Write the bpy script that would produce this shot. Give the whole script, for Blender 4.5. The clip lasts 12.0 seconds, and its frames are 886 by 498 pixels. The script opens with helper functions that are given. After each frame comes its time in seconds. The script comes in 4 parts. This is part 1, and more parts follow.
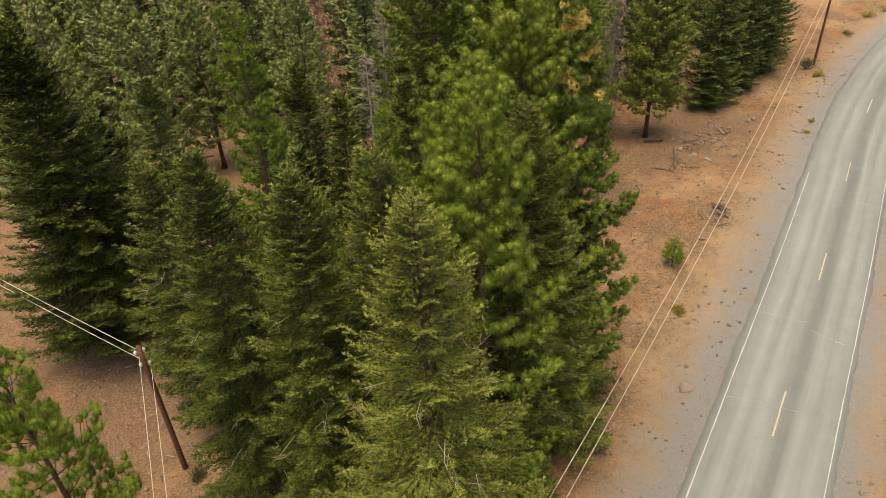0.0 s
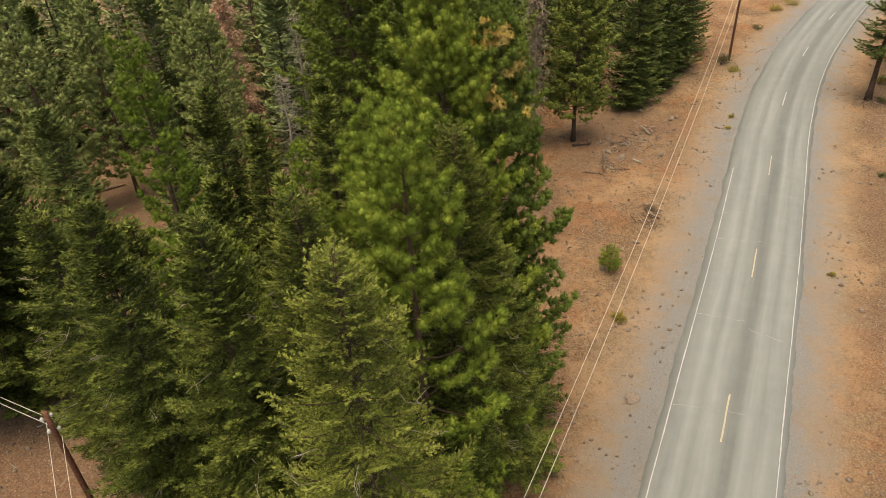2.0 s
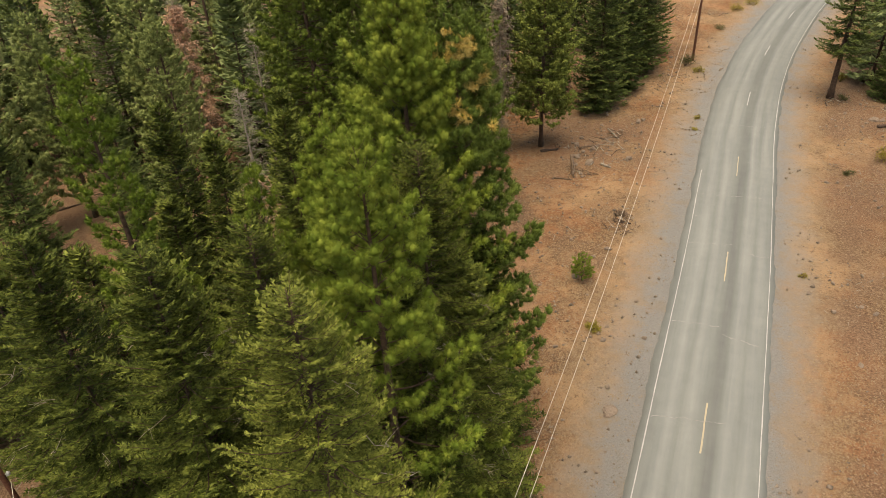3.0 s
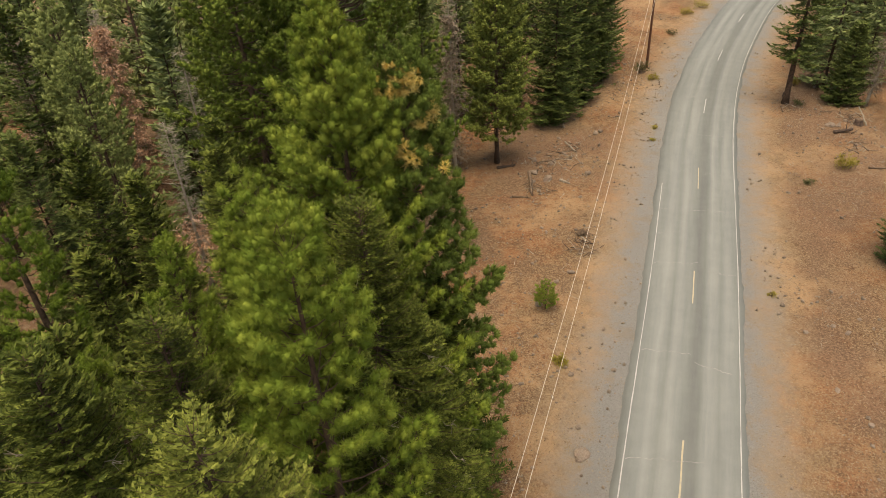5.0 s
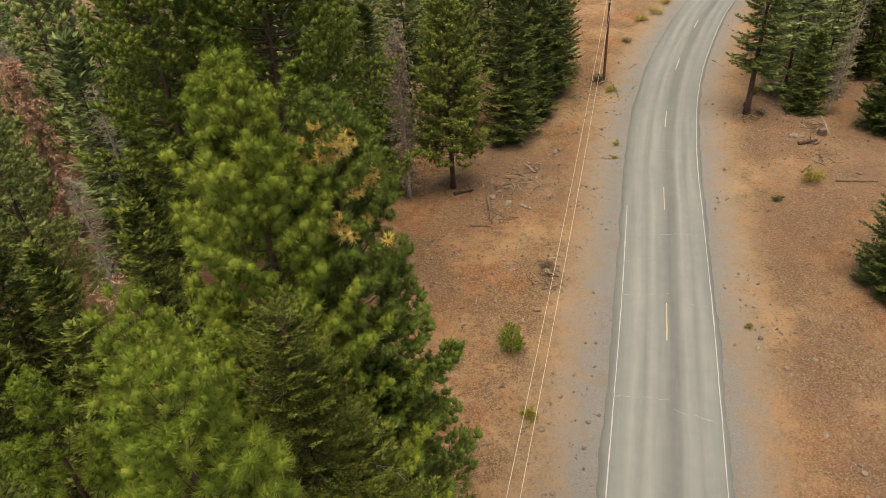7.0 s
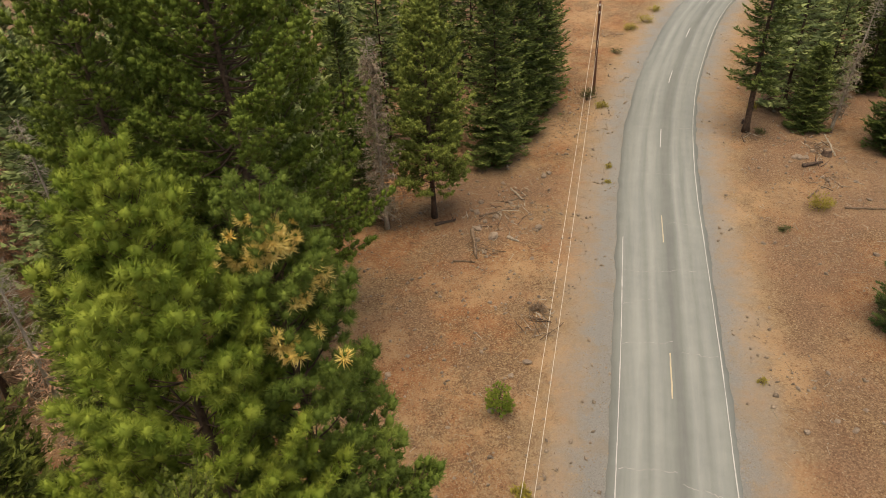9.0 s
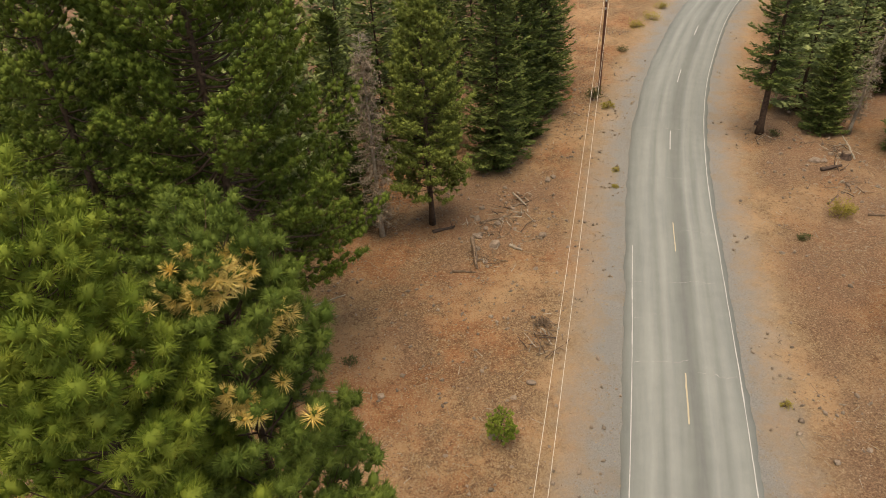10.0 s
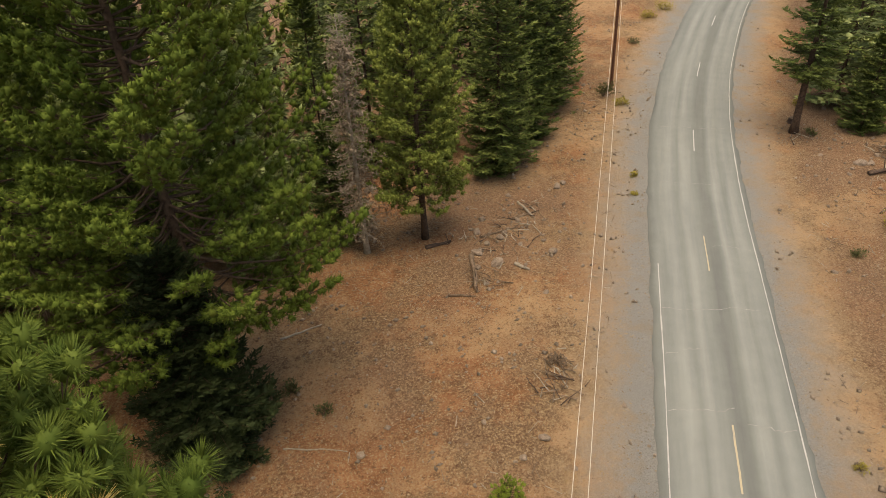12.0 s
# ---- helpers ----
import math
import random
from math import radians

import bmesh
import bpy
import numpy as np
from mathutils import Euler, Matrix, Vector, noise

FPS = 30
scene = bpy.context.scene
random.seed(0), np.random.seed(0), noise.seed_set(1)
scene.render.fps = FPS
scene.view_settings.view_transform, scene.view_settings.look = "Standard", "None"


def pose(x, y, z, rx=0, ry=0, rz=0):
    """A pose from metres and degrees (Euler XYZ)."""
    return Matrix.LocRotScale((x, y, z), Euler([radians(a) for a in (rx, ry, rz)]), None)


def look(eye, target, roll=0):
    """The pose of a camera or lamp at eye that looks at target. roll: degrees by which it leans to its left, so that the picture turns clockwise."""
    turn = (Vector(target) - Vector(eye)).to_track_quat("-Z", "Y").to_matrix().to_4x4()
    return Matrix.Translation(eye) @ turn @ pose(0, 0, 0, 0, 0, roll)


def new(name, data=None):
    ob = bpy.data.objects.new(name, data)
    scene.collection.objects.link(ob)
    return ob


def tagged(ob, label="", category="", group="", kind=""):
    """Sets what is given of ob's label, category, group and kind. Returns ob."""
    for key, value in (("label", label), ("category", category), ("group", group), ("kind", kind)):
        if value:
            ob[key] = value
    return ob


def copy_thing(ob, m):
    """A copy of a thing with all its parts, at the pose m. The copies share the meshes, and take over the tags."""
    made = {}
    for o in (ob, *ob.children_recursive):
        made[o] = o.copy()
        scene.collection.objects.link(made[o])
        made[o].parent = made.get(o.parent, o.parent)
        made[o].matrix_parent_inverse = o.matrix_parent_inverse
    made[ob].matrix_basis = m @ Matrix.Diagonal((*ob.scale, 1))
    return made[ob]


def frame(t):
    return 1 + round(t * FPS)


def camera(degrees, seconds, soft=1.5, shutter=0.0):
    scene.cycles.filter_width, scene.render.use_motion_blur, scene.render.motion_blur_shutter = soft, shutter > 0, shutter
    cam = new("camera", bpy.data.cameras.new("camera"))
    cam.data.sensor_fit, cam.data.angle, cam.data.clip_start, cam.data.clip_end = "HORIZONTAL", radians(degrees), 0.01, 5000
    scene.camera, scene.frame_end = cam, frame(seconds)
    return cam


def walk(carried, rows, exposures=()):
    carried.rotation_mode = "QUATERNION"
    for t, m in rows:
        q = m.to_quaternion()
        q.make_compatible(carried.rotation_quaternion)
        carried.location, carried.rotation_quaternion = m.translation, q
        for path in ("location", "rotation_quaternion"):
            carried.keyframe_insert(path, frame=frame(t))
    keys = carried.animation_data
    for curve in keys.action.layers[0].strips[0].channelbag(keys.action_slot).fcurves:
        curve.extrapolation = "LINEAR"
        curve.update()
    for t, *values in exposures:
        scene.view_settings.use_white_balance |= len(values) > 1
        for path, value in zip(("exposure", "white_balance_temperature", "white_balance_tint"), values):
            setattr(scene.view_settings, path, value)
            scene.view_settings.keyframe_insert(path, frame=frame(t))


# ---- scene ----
cam = camera(64.4, 12.0, soft=0.7)
PATH = [
    (0, (1.2, 0.067, 28.398), (1.113, 1.713, 27.266), -3.1),
    (0.5, (1.203, 0.465, 28.373), (1.169, 2.113, 27.241), -3.1),
    (1, (1.246, 0.924, 28.373), (1.254, 2.573, 27.241), -3.2),
    (1.5, (1.324, 1.433, 28.372), (1.376, 3.08, 27.24), -3.3),
    (2, (1.431, 1.97, 28.394), (1.524, 3.615, 27.261), -3.4),
    (2.5, (1.548, 2.565, 28.357), (1.682, 4.209, 27.226), -3.5),
    (3, (1.708, 3.224, 28.343), (1.882, 4.864, 27.211), -3.6),
    (5, (2.518, 6.399, 28.273), (2.805, 8.022, 27.141), -3.6),
    (5.5, (2.833, 7.427, 28.239), (3.15, 9.045, 27.107), -3.7),
    (6, (3.179, 8.411, 28.225), (3.53, 10.021, 27.092), -3.8),
    (6.5, (3.559, 9.391, 28.204), (3.925, 10.999, 27.073), -3.9),
    (7, (3.939, 10.4, 28.212), (4.33, 12.002, 27.08), -3.9),
    (7.5, (4.374, 11.527, 28.201), (4.793, 13.121, 27.068), -3.9),
    (9.5, (6.029, 16.542, 27.441), (6.462, 18.129, 26.304), -3.5),
    (10, (6.505, 17.829, 26.748), (6.936, 19.417, 25.611), -3.5),
    (10.5, (7.068, 19.314, 26.004), (7.498, 20.901, 24.866), -3.5),
    (11, (7.54, 20.741, 25.261), (7.971, 22.329, 24.124), -3.6),
    (11.5, (7.898, 22.261, 24.525), (8.334, 23.848, 23.388), -3.6),
    (12, (8.364, 23.615, 23.84), (8.801, 25.202, 22.704), -3.6),
]
walk(cam, [(t, look(eye, target, roll)) for t, eye, target, roll in PATH], [(0.0, 1.48, 8300, 7), (3.0, 1.35, 8300, 7), (6.0, 1.28, 8300, 7), (12.0, 1.22, 8300, 7)])

# ---- light: a bright hazy sky and a soft low-contrast sun ----
SUN_ELEV, SUN_AZ = 78.0, 210.0
world = bpy.data.worlds.new("sky")
scene.world = world
world.use_nodes = True
wt = world.node_tree
sky = wt.nodes.new("ShaderNodeTexSky")
sky.sky_type, sky.sun_disc = "NISHITA", False
sky.sun_elevation, sky.sun_rotation = radians(SUN_ELEV), radians(SUN_AZ)
sky.dust_density, sky.air_density, sky.ozone_density = 4.0, 1.0, 0.6
wt.links.new(sky.outputs[0], wt.nodes["Background"].inputs[0])
wt.nodes["Background"].inputs[1].default_value = 0.105
sun_data = bpy.data.lights.new("sun", "SUN")
sun_data.energy, sun_data.angle, sun_data.color = 1.15, radians(50), (1.0, 0.95, 0.87)
sun = new("sun", sun_data)
sa, se = radians(SUN_AZ), radians(SUN_ELEV)
sun.matrix_world = look((0, 0, 60), (-math.sin(sa) * math.cos(se), -math.cos(sa) * math.cos(se), 60 - math.sin(se)))


# ---- materials ----
def material(name):
    m = bpy.data.materials.new(name)
    m.use_nodes = True
    nt = m.node_tree
    return m, nt, nt.nodes["Principled BSDF"]


def node(nt, kind, **inputs):
    n = nt.nodes.new(kind)
    for k, v in inputs.items():
        n.inputs[k.replace("_", " ")].default_value = v
    return n


def ramp(nt, stops):
    n = nt.nodes.new("ShaderNodeValToRGB")
    e = n.color_ramp.elements
    while len(e) < len(stops):
        e.new(0.5)
    for el, (p, c) in zip(e, stops):
        el.position, el.color = p, (*c, 1)
    return n


def mix(nt, a, b, fac, kind="MIX"):
    n = nt.nodes.new("ShaderNodeMix")
    n.data_type, n.blend_type = "RGBA", kind
    for sock, v in ((n.inputs[6], a), (n.inputs[7], b), (n.inputs[0], fac)):
        if hasattr(v, "links"):
            nt.links.new(v, sock)
        else:
            sock.default_value = (*v, 1) if isinstance(v, tuple) else v
    return n.outputs[2]


def math_node(nt, op, a, b=0.0):
    n = nt.nodes.new("ShaderNodeMath")
    n.operation = op
    for sock, v in ((n.inputs[0], a), (n.inputs[1], b)):
        if hasattr(v, "links"):
            nt.links.new(v, sock)
        else:
            sock.default_value = v
    return n.outputs[0]


def noise_out(nt, scale, detail=4.0, rough=0.6, where="Object"):
    tc = nt.nodes.new("ShaderNodeTexCoord")
    n = node(nt, "ShaderNodeTexNoise", Scale=scale, Detail=detail, Roughness=rough)
    nt.links.new(tc.outputs[where], n.inputs["Vector"])
    return n.outputs["Fac"]


def window(nt, value, low, high):
    n = nt.nodes.new("ShaderNodeMapRange")
    n.inputs[1].default_value, n.inputs[2].default_value = low, high
    nt.links.new(value, n.inputs[0])
    return n.outputs[0]


def bump(nt, bsdf, height, strength, distance):
    b = node(nt, "ShaderNodeBump", Strength=strength, Distance=distance)
    nt.links.new(height, b.inputs["Height"])
    nt.links.new(b.outputs[0], bsdf.inputs["Normal"])


def foliage(name, dark, mid, light, clump=1.3, through_light=0.06, spread=0.32):
    """Needles: colour varies needle by needle, clump by clump and tree by tree."""
    m, nt, b = material(name)
    geo, info = nt.nodes.new("ShaderNodeNewGeometry"), nt.nodes.new("ShaderNodeObjectInfo")
    v = math_node(nt, "MULTIPLY", geo.outputs["Random Per Island"], spread)
    v = math_node(nt, "ADD", v, math_node(nt, "MULTIPLY", noise_out(nt, clump, 3.0), 0.95))
    v = math_node(nt, "ADD", v, math_node(nt, "MULTIPLY", info.outputs["Random"], 0.25))
    v = math_node(nt, "SUBTRACT", v, 0.20)
    r = ramp(nt, [(0.0, dark), (0.45, mid), (1.0, light)])
    nt.links.new(v, r.inputs[0])
    nt.links.new(r.outputs[0], b.inputs["Base Color"])
    b.inputs["Roughness"].default_value = 0.7
    b.inputs["Specular IOR Level"].default_value = 0.12
    tr = nt.nodes.new("ShaderNodeBsdfTranslucent")
    nt.links.new(r.outputs[0], tr.inputs[0])
    mx = nt.nodes.new("ShaderNodeMixShader")
    mx.inputs[0].default_value = through_light
    out = nt.nodes["Material Output"]
    nt.links.new(b.outputs[0], mx.inputs[1])
    nt.links.new(tr.outputs[0], mx.inputs[2])
    nt.links.new(mx.outputs[0], out.inputs[0])
    return m


def rough_solid(name, a, b_col, scale, roughness=0.9, bump_d=0.02, obj_vary=True):
    """A rough two-toned solid such as bark, stone or dead wood."""
    m, nt, b = material(name)
    f = noise_out(nt, scale, 6.0, 0.65)
    c = mix(nt, a, b_col, window(nt, f, 0.35, 0.65))
    if obj_vary:
        info = nt.nodes.new("ShaderNodeObjectInfo")
        geo = nt.nodes.new("ShaderNodeNewGeometry")
        k = math_node(nt, "ADD", math_node(nt, "MULTIPLY", info.outputs["Random"], 0.35), math_node(nt, "MULTIPLY", geo.outputs["Random Per Island"], 0.5))
        k = math_node(nt, "ADD", k, 0.6)
        vv = nt.nodes.new("ShaderNodeCombineColor")
        for i in range(3):
            nt.links.new(k, vv.inputs[i])
        c = mix(nt, c, vv.outputs[0], 1.0, "MULTIPLY")
    nt.links.new(c, b.inputs["Base Color"])
    b.inputs["Roughness"].default_value = roughness
    b.inputs["Specular IOR Level"].default_value = 0.2
    bump(nt, b, noise_out(nt, scale * 3, 5.0), 0.6, bump_d)
    return m


M_PINE = foliage("pine_needles", (0.030, 0.056, 0.007), (0.096, 0.140, 0.018), (0.241, 0.276, 0.047), spread=0.2)
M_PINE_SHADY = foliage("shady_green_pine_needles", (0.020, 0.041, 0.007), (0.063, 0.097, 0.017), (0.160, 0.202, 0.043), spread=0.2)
M_PINE_DULL = foliage("dull_pine_needles", (0.072, 0.091, 0.021), (0.150, 0.180, 0.041), (0.263, 0.293, 0.078), spread=0.12)
M_PINE_YELLOW = foliage("dying_pine_needles", (0.459, 0.276, 0.059), (0.680, 0.471, 0.131), (0.809, 0.676, 0.286))
M_PINE_DEEP = foliage("deep_green_pine_needles", (0.028, 0.045, 0.007), (0.077, 0.110, 0.017), (0.184, 0.217, 0.042), spread=0.2)
# Fir green darkened to carry the shade below the large pine.
M_FIR_SHADED = foliage("shaded_fir_needles", (0.010, 0.018, 0.006), (0.026, 0.038, 0.013), (0.053, 0.064, 0.025))
# Distant needles: the haze of the air is painted in as paler, greyer greens.
M_FIR_HAZED = foliage("haze_paled_fir_needles", (0.050, 0.073, 0.027), (0.156, 0.197, 0.075), (0.356, 0.392, 0.168))
M_PINE_HAZED = foliage("haze_paled_pine_needles", (0.063, 0.082, 0.025), (0.171, 0.202, 0.066), (0.341, 0.369, 0.136), spread=0.2)
M_FIR = foliage("fir_needles", (0.008, 0.015, 0.003), (0.040, 0.055, 0.009), (0.221, 0.252, 0.055))
M_FIR_GOLD = foliage("golden_fir_needles", (0.012, 0.019, 0.003), (0.057, 0.073, 0.012), (0.258, 0.279, 0.060))
M_FIR_DARK = foliage("dark_fir_needles", (0.018, 0.032, 0.008), (0.064, 0.088, 0.022), (0.180, 0.212, 0.062))
M_RED = foliage("dead_red_needles", (0.213, 0.101, 0.060), (0.425, 0.236, 0.150), (0.600, 0.405, 0.300))
M_SHRUB = foliage("shrub_leaves", (0.033, 0.039, 0.013), (0.066, 0.072, 0.026), (0.112, 0.112, 0.046), 4.0)
M_SHRUB_YELLOW = foliage("yellow_shrub_flowers", (0.105, 0.092, 0.020), (0.223, 0.184, 0.033), (0.328, 0.276, 0.066), 4.0)
M_GREY = foliage("dead_grey_twigs", (0.094, 0.065, 0.045), (0.200, 0.152, 0.112), (0.362, 0.306, 0.250))
M_DUFF = foliage("bark_flakes_and_duff", (0.033, 0.018, 0.011), (0.119, 0.074, 0.043), (0.271, 0.201, 0.131), 0.6, 0.05, 1.0)
M_GRASS = foliage("dry_grass_blades", (0.144, 0.085, 0.039), (0.249, 0.164, 0.079), (0.361, 0.262, 0.144), 1.0)
M_BARK = rough_solid("conifer_bark", (0.042, 0.027, 0.019), (0.100, 0.066, 0.046), 5.0, 0.95, 0.03)
M_DEADWOOD = rough_solid("bleached_dead_wood", (0.193, 0.160, 0.119), (0.295, 0.262, 0.217), 6.0, 0.9, 0.01)
M_LOG = rough_solid("weathered_log", (0.080, 0.052, 0.034), (0.184, 0.135, 0.098), 5.0, 0.95, 0.02)
M_CHAR = rough_solid("charred_wood", (0.03, 0.022, 0.018), (0.09, 0.06, 0.045), 6.0, 0.95, 0.02)
M_STONE = rough_solid("field_stone", (0.117, 0.086, 0.065), (0.203, 0.160, 0.126), 5.0, 0.9, 0.02)
M_PEBBLE = rough_solid("pale_pebbles", (0.160, 0.117, 0.089), (0.283, 0.227, 0.178), 5.0, 0.9, 0.01)
M_POLE = rough_solid("creosote_pole", (0.060, 0.026, 0.016), (0.12, 0.055, 0.035), 8.0, 0.8, 0.01)
M_GLASS = rough_solid("pale_porcelain", (0.381, 0.369, 0.344), (0.461, 0.449, 0.430), 8.0, 0.3, 0.0)
M_WIRE = rough_solid("bare_aluminium_wire", (0.443, 0.394, 0.332), (0.522, 0.474, 0.406), 3.0, 0.5, 0.0, False)
M_STEEL = rough_solid("galvanised_steel", (0.287, 0.279, 0.271), (0.410, 0.410, 0.394), 20.0, 0.5, 0.0)


def soil_material():
    """Orange-brown volcanic soil, paler dry grass, needle duff and grey gravel by the road."""
    m, nt, b = material("volcanic_soil")
    big, mid = noise_out(nt, 0.11, 5.0, 0.6), noise_out(nt, 0.55, 6.0, 0.65)
    fine, grit = noise_out(nt, 5.0, 8.0, 0.75), noise_out(nt, 26.0, 4.0, 0.7)
    duff, chip = noise_out(nt, 0.17, 7.0, 0.72), noise_out(nt, 9.0, 6.0, 0.8)
    soil = mix(nt, (0.175, 0.076, 0.034), (0.273, 0.138, 0.070), window(nt, mid, 0.36, 0.64))
    soil = mix(nt, soil, (0.333, 0.215, 0.121), math_node(nt, "MULTIPLY", window(nt, big, 0.46, 0.60), 0.85))
    soil = mix(nt, soil, mix(nt, (0.082, 0.050, 0.030), (0.208, 0.145, 0.087), window(nt, chip, 0.38, 0.62)), math_node(nt, "MULTIPLY", window(nt, duff, 0.46, 0.56), 0.8))
    clod = noise_out(nt, 2.1, 9.0, 0.80)
    soil = mix(nt, soil, (0.095, 0.048, 0.026), math_node(nt, "MULTIPLY", window(nt, clod, 0.47, 0.39), 0.80))
    soil = mix(nt, soil, (0.341, 0.230, 0.128), math_node(nt, "MULTIPLY", window(nt, clod, 0.54, 0.63), 0.60))
    soil = mix(nt, soil, (0.308, 0.220, 0.127), math_node(nt, "MULTIPLY", window(nt, chip, 0.53, 0.60), 0.85))
    soil = mix(nt, soil, (0.076, 0.035, 0.020), math_node(nt, "MULTIPLY", window(nt, chip, 0.46, 0.36), 0.75))
    soil = mix(nt, soil, (0.045, 0.026, 0.016), math_node(nt, "MULTIPLY", window(nt, grit, 0.58, 0.68), 0.6))
    lit = nt.nodes.new("ShaderNodeAttribute")
    lit.attribute_name = "litter"
    cover = math_node(nt, "ADD", lit.outputs["Fac"], math_node(nt, "MULTIPLY", math_node(nt, "SUBTRACT", clod, 0.5), 1.6))
    needle_mat = mix(nt, (0.082, 0.046, 0.029), (0.235, 0.150, 0.098), window(nt, chip, 0.36, 0.64))
    soil = mix(nt, soil, needle_mat, math_node(nt, "MULTIPLY", window(nt, cover, 0.25, 0.75), 0.72))
    tc, vor = nt.nodes.new("ShaderNodeTexCoord"), node(nt, "ShaderNodeTexVoronoi", Scale=7.0, Randomness=1.0)
    nt.links.new(tc.outputs["Object"], vor.inputs["Vector"])
    cell = nt.nodes.new("ShaderNodeSeparateColor")
    nt.links.new(vor.outputs["Color"], cell.inputs[0])
    stone = math_node(nt, "MULTIPLY", window(nt, cell.outputs[0], 0.80, 0.82), window(nt, vor.outputs["Distance"], 0.36, 0.28))
    tint = mix(nt, (0.101, 0.067, 0.045), (0.329, 0.242, 0.159), cell.outputs[1])
    soil = mix(nt, soil, tint, math_node(nt, "MULTIPLY", stone, 0.85))
    att = nt.nodes.new("ShaderNodeAttribute")
    att.attribute_name = "road_distance"
    d = math_node(nt, "ADD", att.outputs["Fac"], math_node(nt, "MULTIPLY", math_node(nt, "SUBTRACT", mid, 0.5), 3.2))
    d = math_node(nt, "ADD", d, math_node(nt, "MULTIPLY", math_node(nt, "SUBTRACT", fine, 0.5), 1.8))
    straw = nt.nodes.new("ShaderNodeMapRange")
    straw.inputs[1].default_value, straw.inputs[2].default_value = 8.0, 5.0
    nt.links.new(d, straw.inputs[0])
    soil = mix(nt, soil, (0.323, 0.230, 0.144), math_node(nt, "MULTIPLY", straw.outputs[0], 0.65))
    gravel = mix(nt, (0.158, 0.152, 0.142), (0.250, 0.242, 0.228), window(nt, noise_out(nt, 14.0, 6.0, 0.8), 0.35, 0.65))
    gravel = mix(nt, gravel, (0.195, 0.148, 0.101), math_node(nt, "MULTIPLY", window(nt, mid, 0.50, 0.62), 0.35))
    gravel = mix(nt, gravel, tint, math_node(nt, "MULTIPLY", stone, 0.6))
    gravel = mix(nt, gravel, (0.059, 0.054, 0.047), math_node(nt, "MULTIPLY", window(nt, grit, 0.56, 0.70), 0.7))
    g = nt.nodes.new("ShaderNodeMapRange")
    g.inputs[1].default_value, g.inputs[2].default_value = 6.5, 3.9
    nt.links.new(d, g.inputs[0])
    c = mix(nt, soil, gravel, g.outputs[0])
    nt.links.new(c, b.inputs["Base Color"])
    b.inputs["Roughness"].default_value = 0.95
    b.inputs["Specular IOR Level"].default_value = 0.15
    bump(nt, b, math_node(nt, "ADD", math_node(nt, "ADD", math_node(nt, "ADD", fine, clod), chip), math_node(nt, "MULTIPLY", grit, 0.5)), 0.9, 0.08)
    return m


def asphalt_material():
    """Bleached asphalt, polished paler in the wheel tracks, darker along the oil strips and the worn seal at the edges."""
    m, nt, b = material("worn_asphalt")
    att = nt.nodes.new("ShaderNodeAttribute")
    att.attribute_name = "across"
    al = nt.nodes.new("ShaderNodeAttribute")
    al.attribute_name = "along"
    vec = nt.nodes.new("ShaderNodeCombineXYZ")
    nt.links.new(att.outputs["Fac"], vec.inputs[0])
    nt.links.new(math_node(nt, "MULTIPLY", al.outputs["Fac"], 0.06), vec.inputs[1])

    def streak(scale, detail=3.0):
        n = node(nt, "ShaderNodeTexNoise", Scale=scale, Detail=detail, Roughness=0.6)
        nt.links.new(vec.outputs[0], n.inputs["Vector"])
        return n.outputs["Fac"]

    wob = streak(0.5)
    x = math_node(nt, "ADD", att.outputs["Fac"], math_node(nt, "MULTIPLY", math_node(nt, "SUBTRACT", wob, 0.5), 0.5))
    x01 = window(nt, x, -3.2, 3.2)
    tone = ramp(nt, [(0.0, (0.176,) * 3), (0.075, (0.182,) * 3), (0.14, (0.190,) * 3), (0.23, (0.237,) * 3), (0.31, (0.183,) * 3), (0.37, (0.231,) * 3), (0.46, (0.195,) * 3),
                      (0.54, (0.148,) * 3), (0.60, (0.154,) * 3), (0.665, (0.237,) * 3), (0.75, (0.183,) * 3), (0.82, (0.219,) * 3), (0.92, (0.178,) * 3), (1.0, (0.154,) * 3)])
    nt.links.new(x01, tone.inputs[0])
    c = mix(nt, tone.outputs[0], mix(nt, (0.84, 0.84, 0.84), (1.10, 1.09, 1.06), window(nt, streak(1.6, 5.0), 0.3, 0.7)), 1.0, "MULTIPLY")
    c = mix(nt, c, mix(nt, (0.93, 0.93, 0.93), (1.05, 1.05, 1.04), window(nt, noise_out(nt, 0.9, 6.0, 0.7), 0.3, 0.7)), 1.0, "MULTIPLY")
    grain = noise_out(nt, 45.0, 3.0, 0.8)
    c = mix(nt, c, mix(nt, (0.72, 0.71, 0.70), (1.2, 1.19, 1.17), grain), 1.0, "MULTIPLY")
    c = mix(nt, c, (0.905, 0.965, 0.955), 1.0, "MULTIPLY")
    nt.links.new(c, b.inputs["Base Color"])
    b.inputs["Roughness"].default_value = 0.85
    b.inputs["Specular IOR Level"].default_value = 0.25
    bump(nt, b, grain, 0.4, 0.01)
    return m


M_SOIL, M_ASPHALT = soil_material(), asphalt_material()


def paint_material(name, col, worn):
    m, nt, b = material(name)
    c = mix(nt, col, worn, window(nt, noise_out(nt, 3.0, 6.0, 0.75), 0.50, 0.66))
    nt.links.new(c, b.inputs["Base Color"])
    b.inputs["Roughness"].default_value = 0.7
    return m


M_WHITE = paint_material("worn_white_paint", (0.344, 0.339, 0.328), (0.238, 0.232, 0.223))
M_YELLOW = paint_material("worn_yellow_paint", (0.344, 0.295, 0.197), (0.246, 0.226, 0.184))
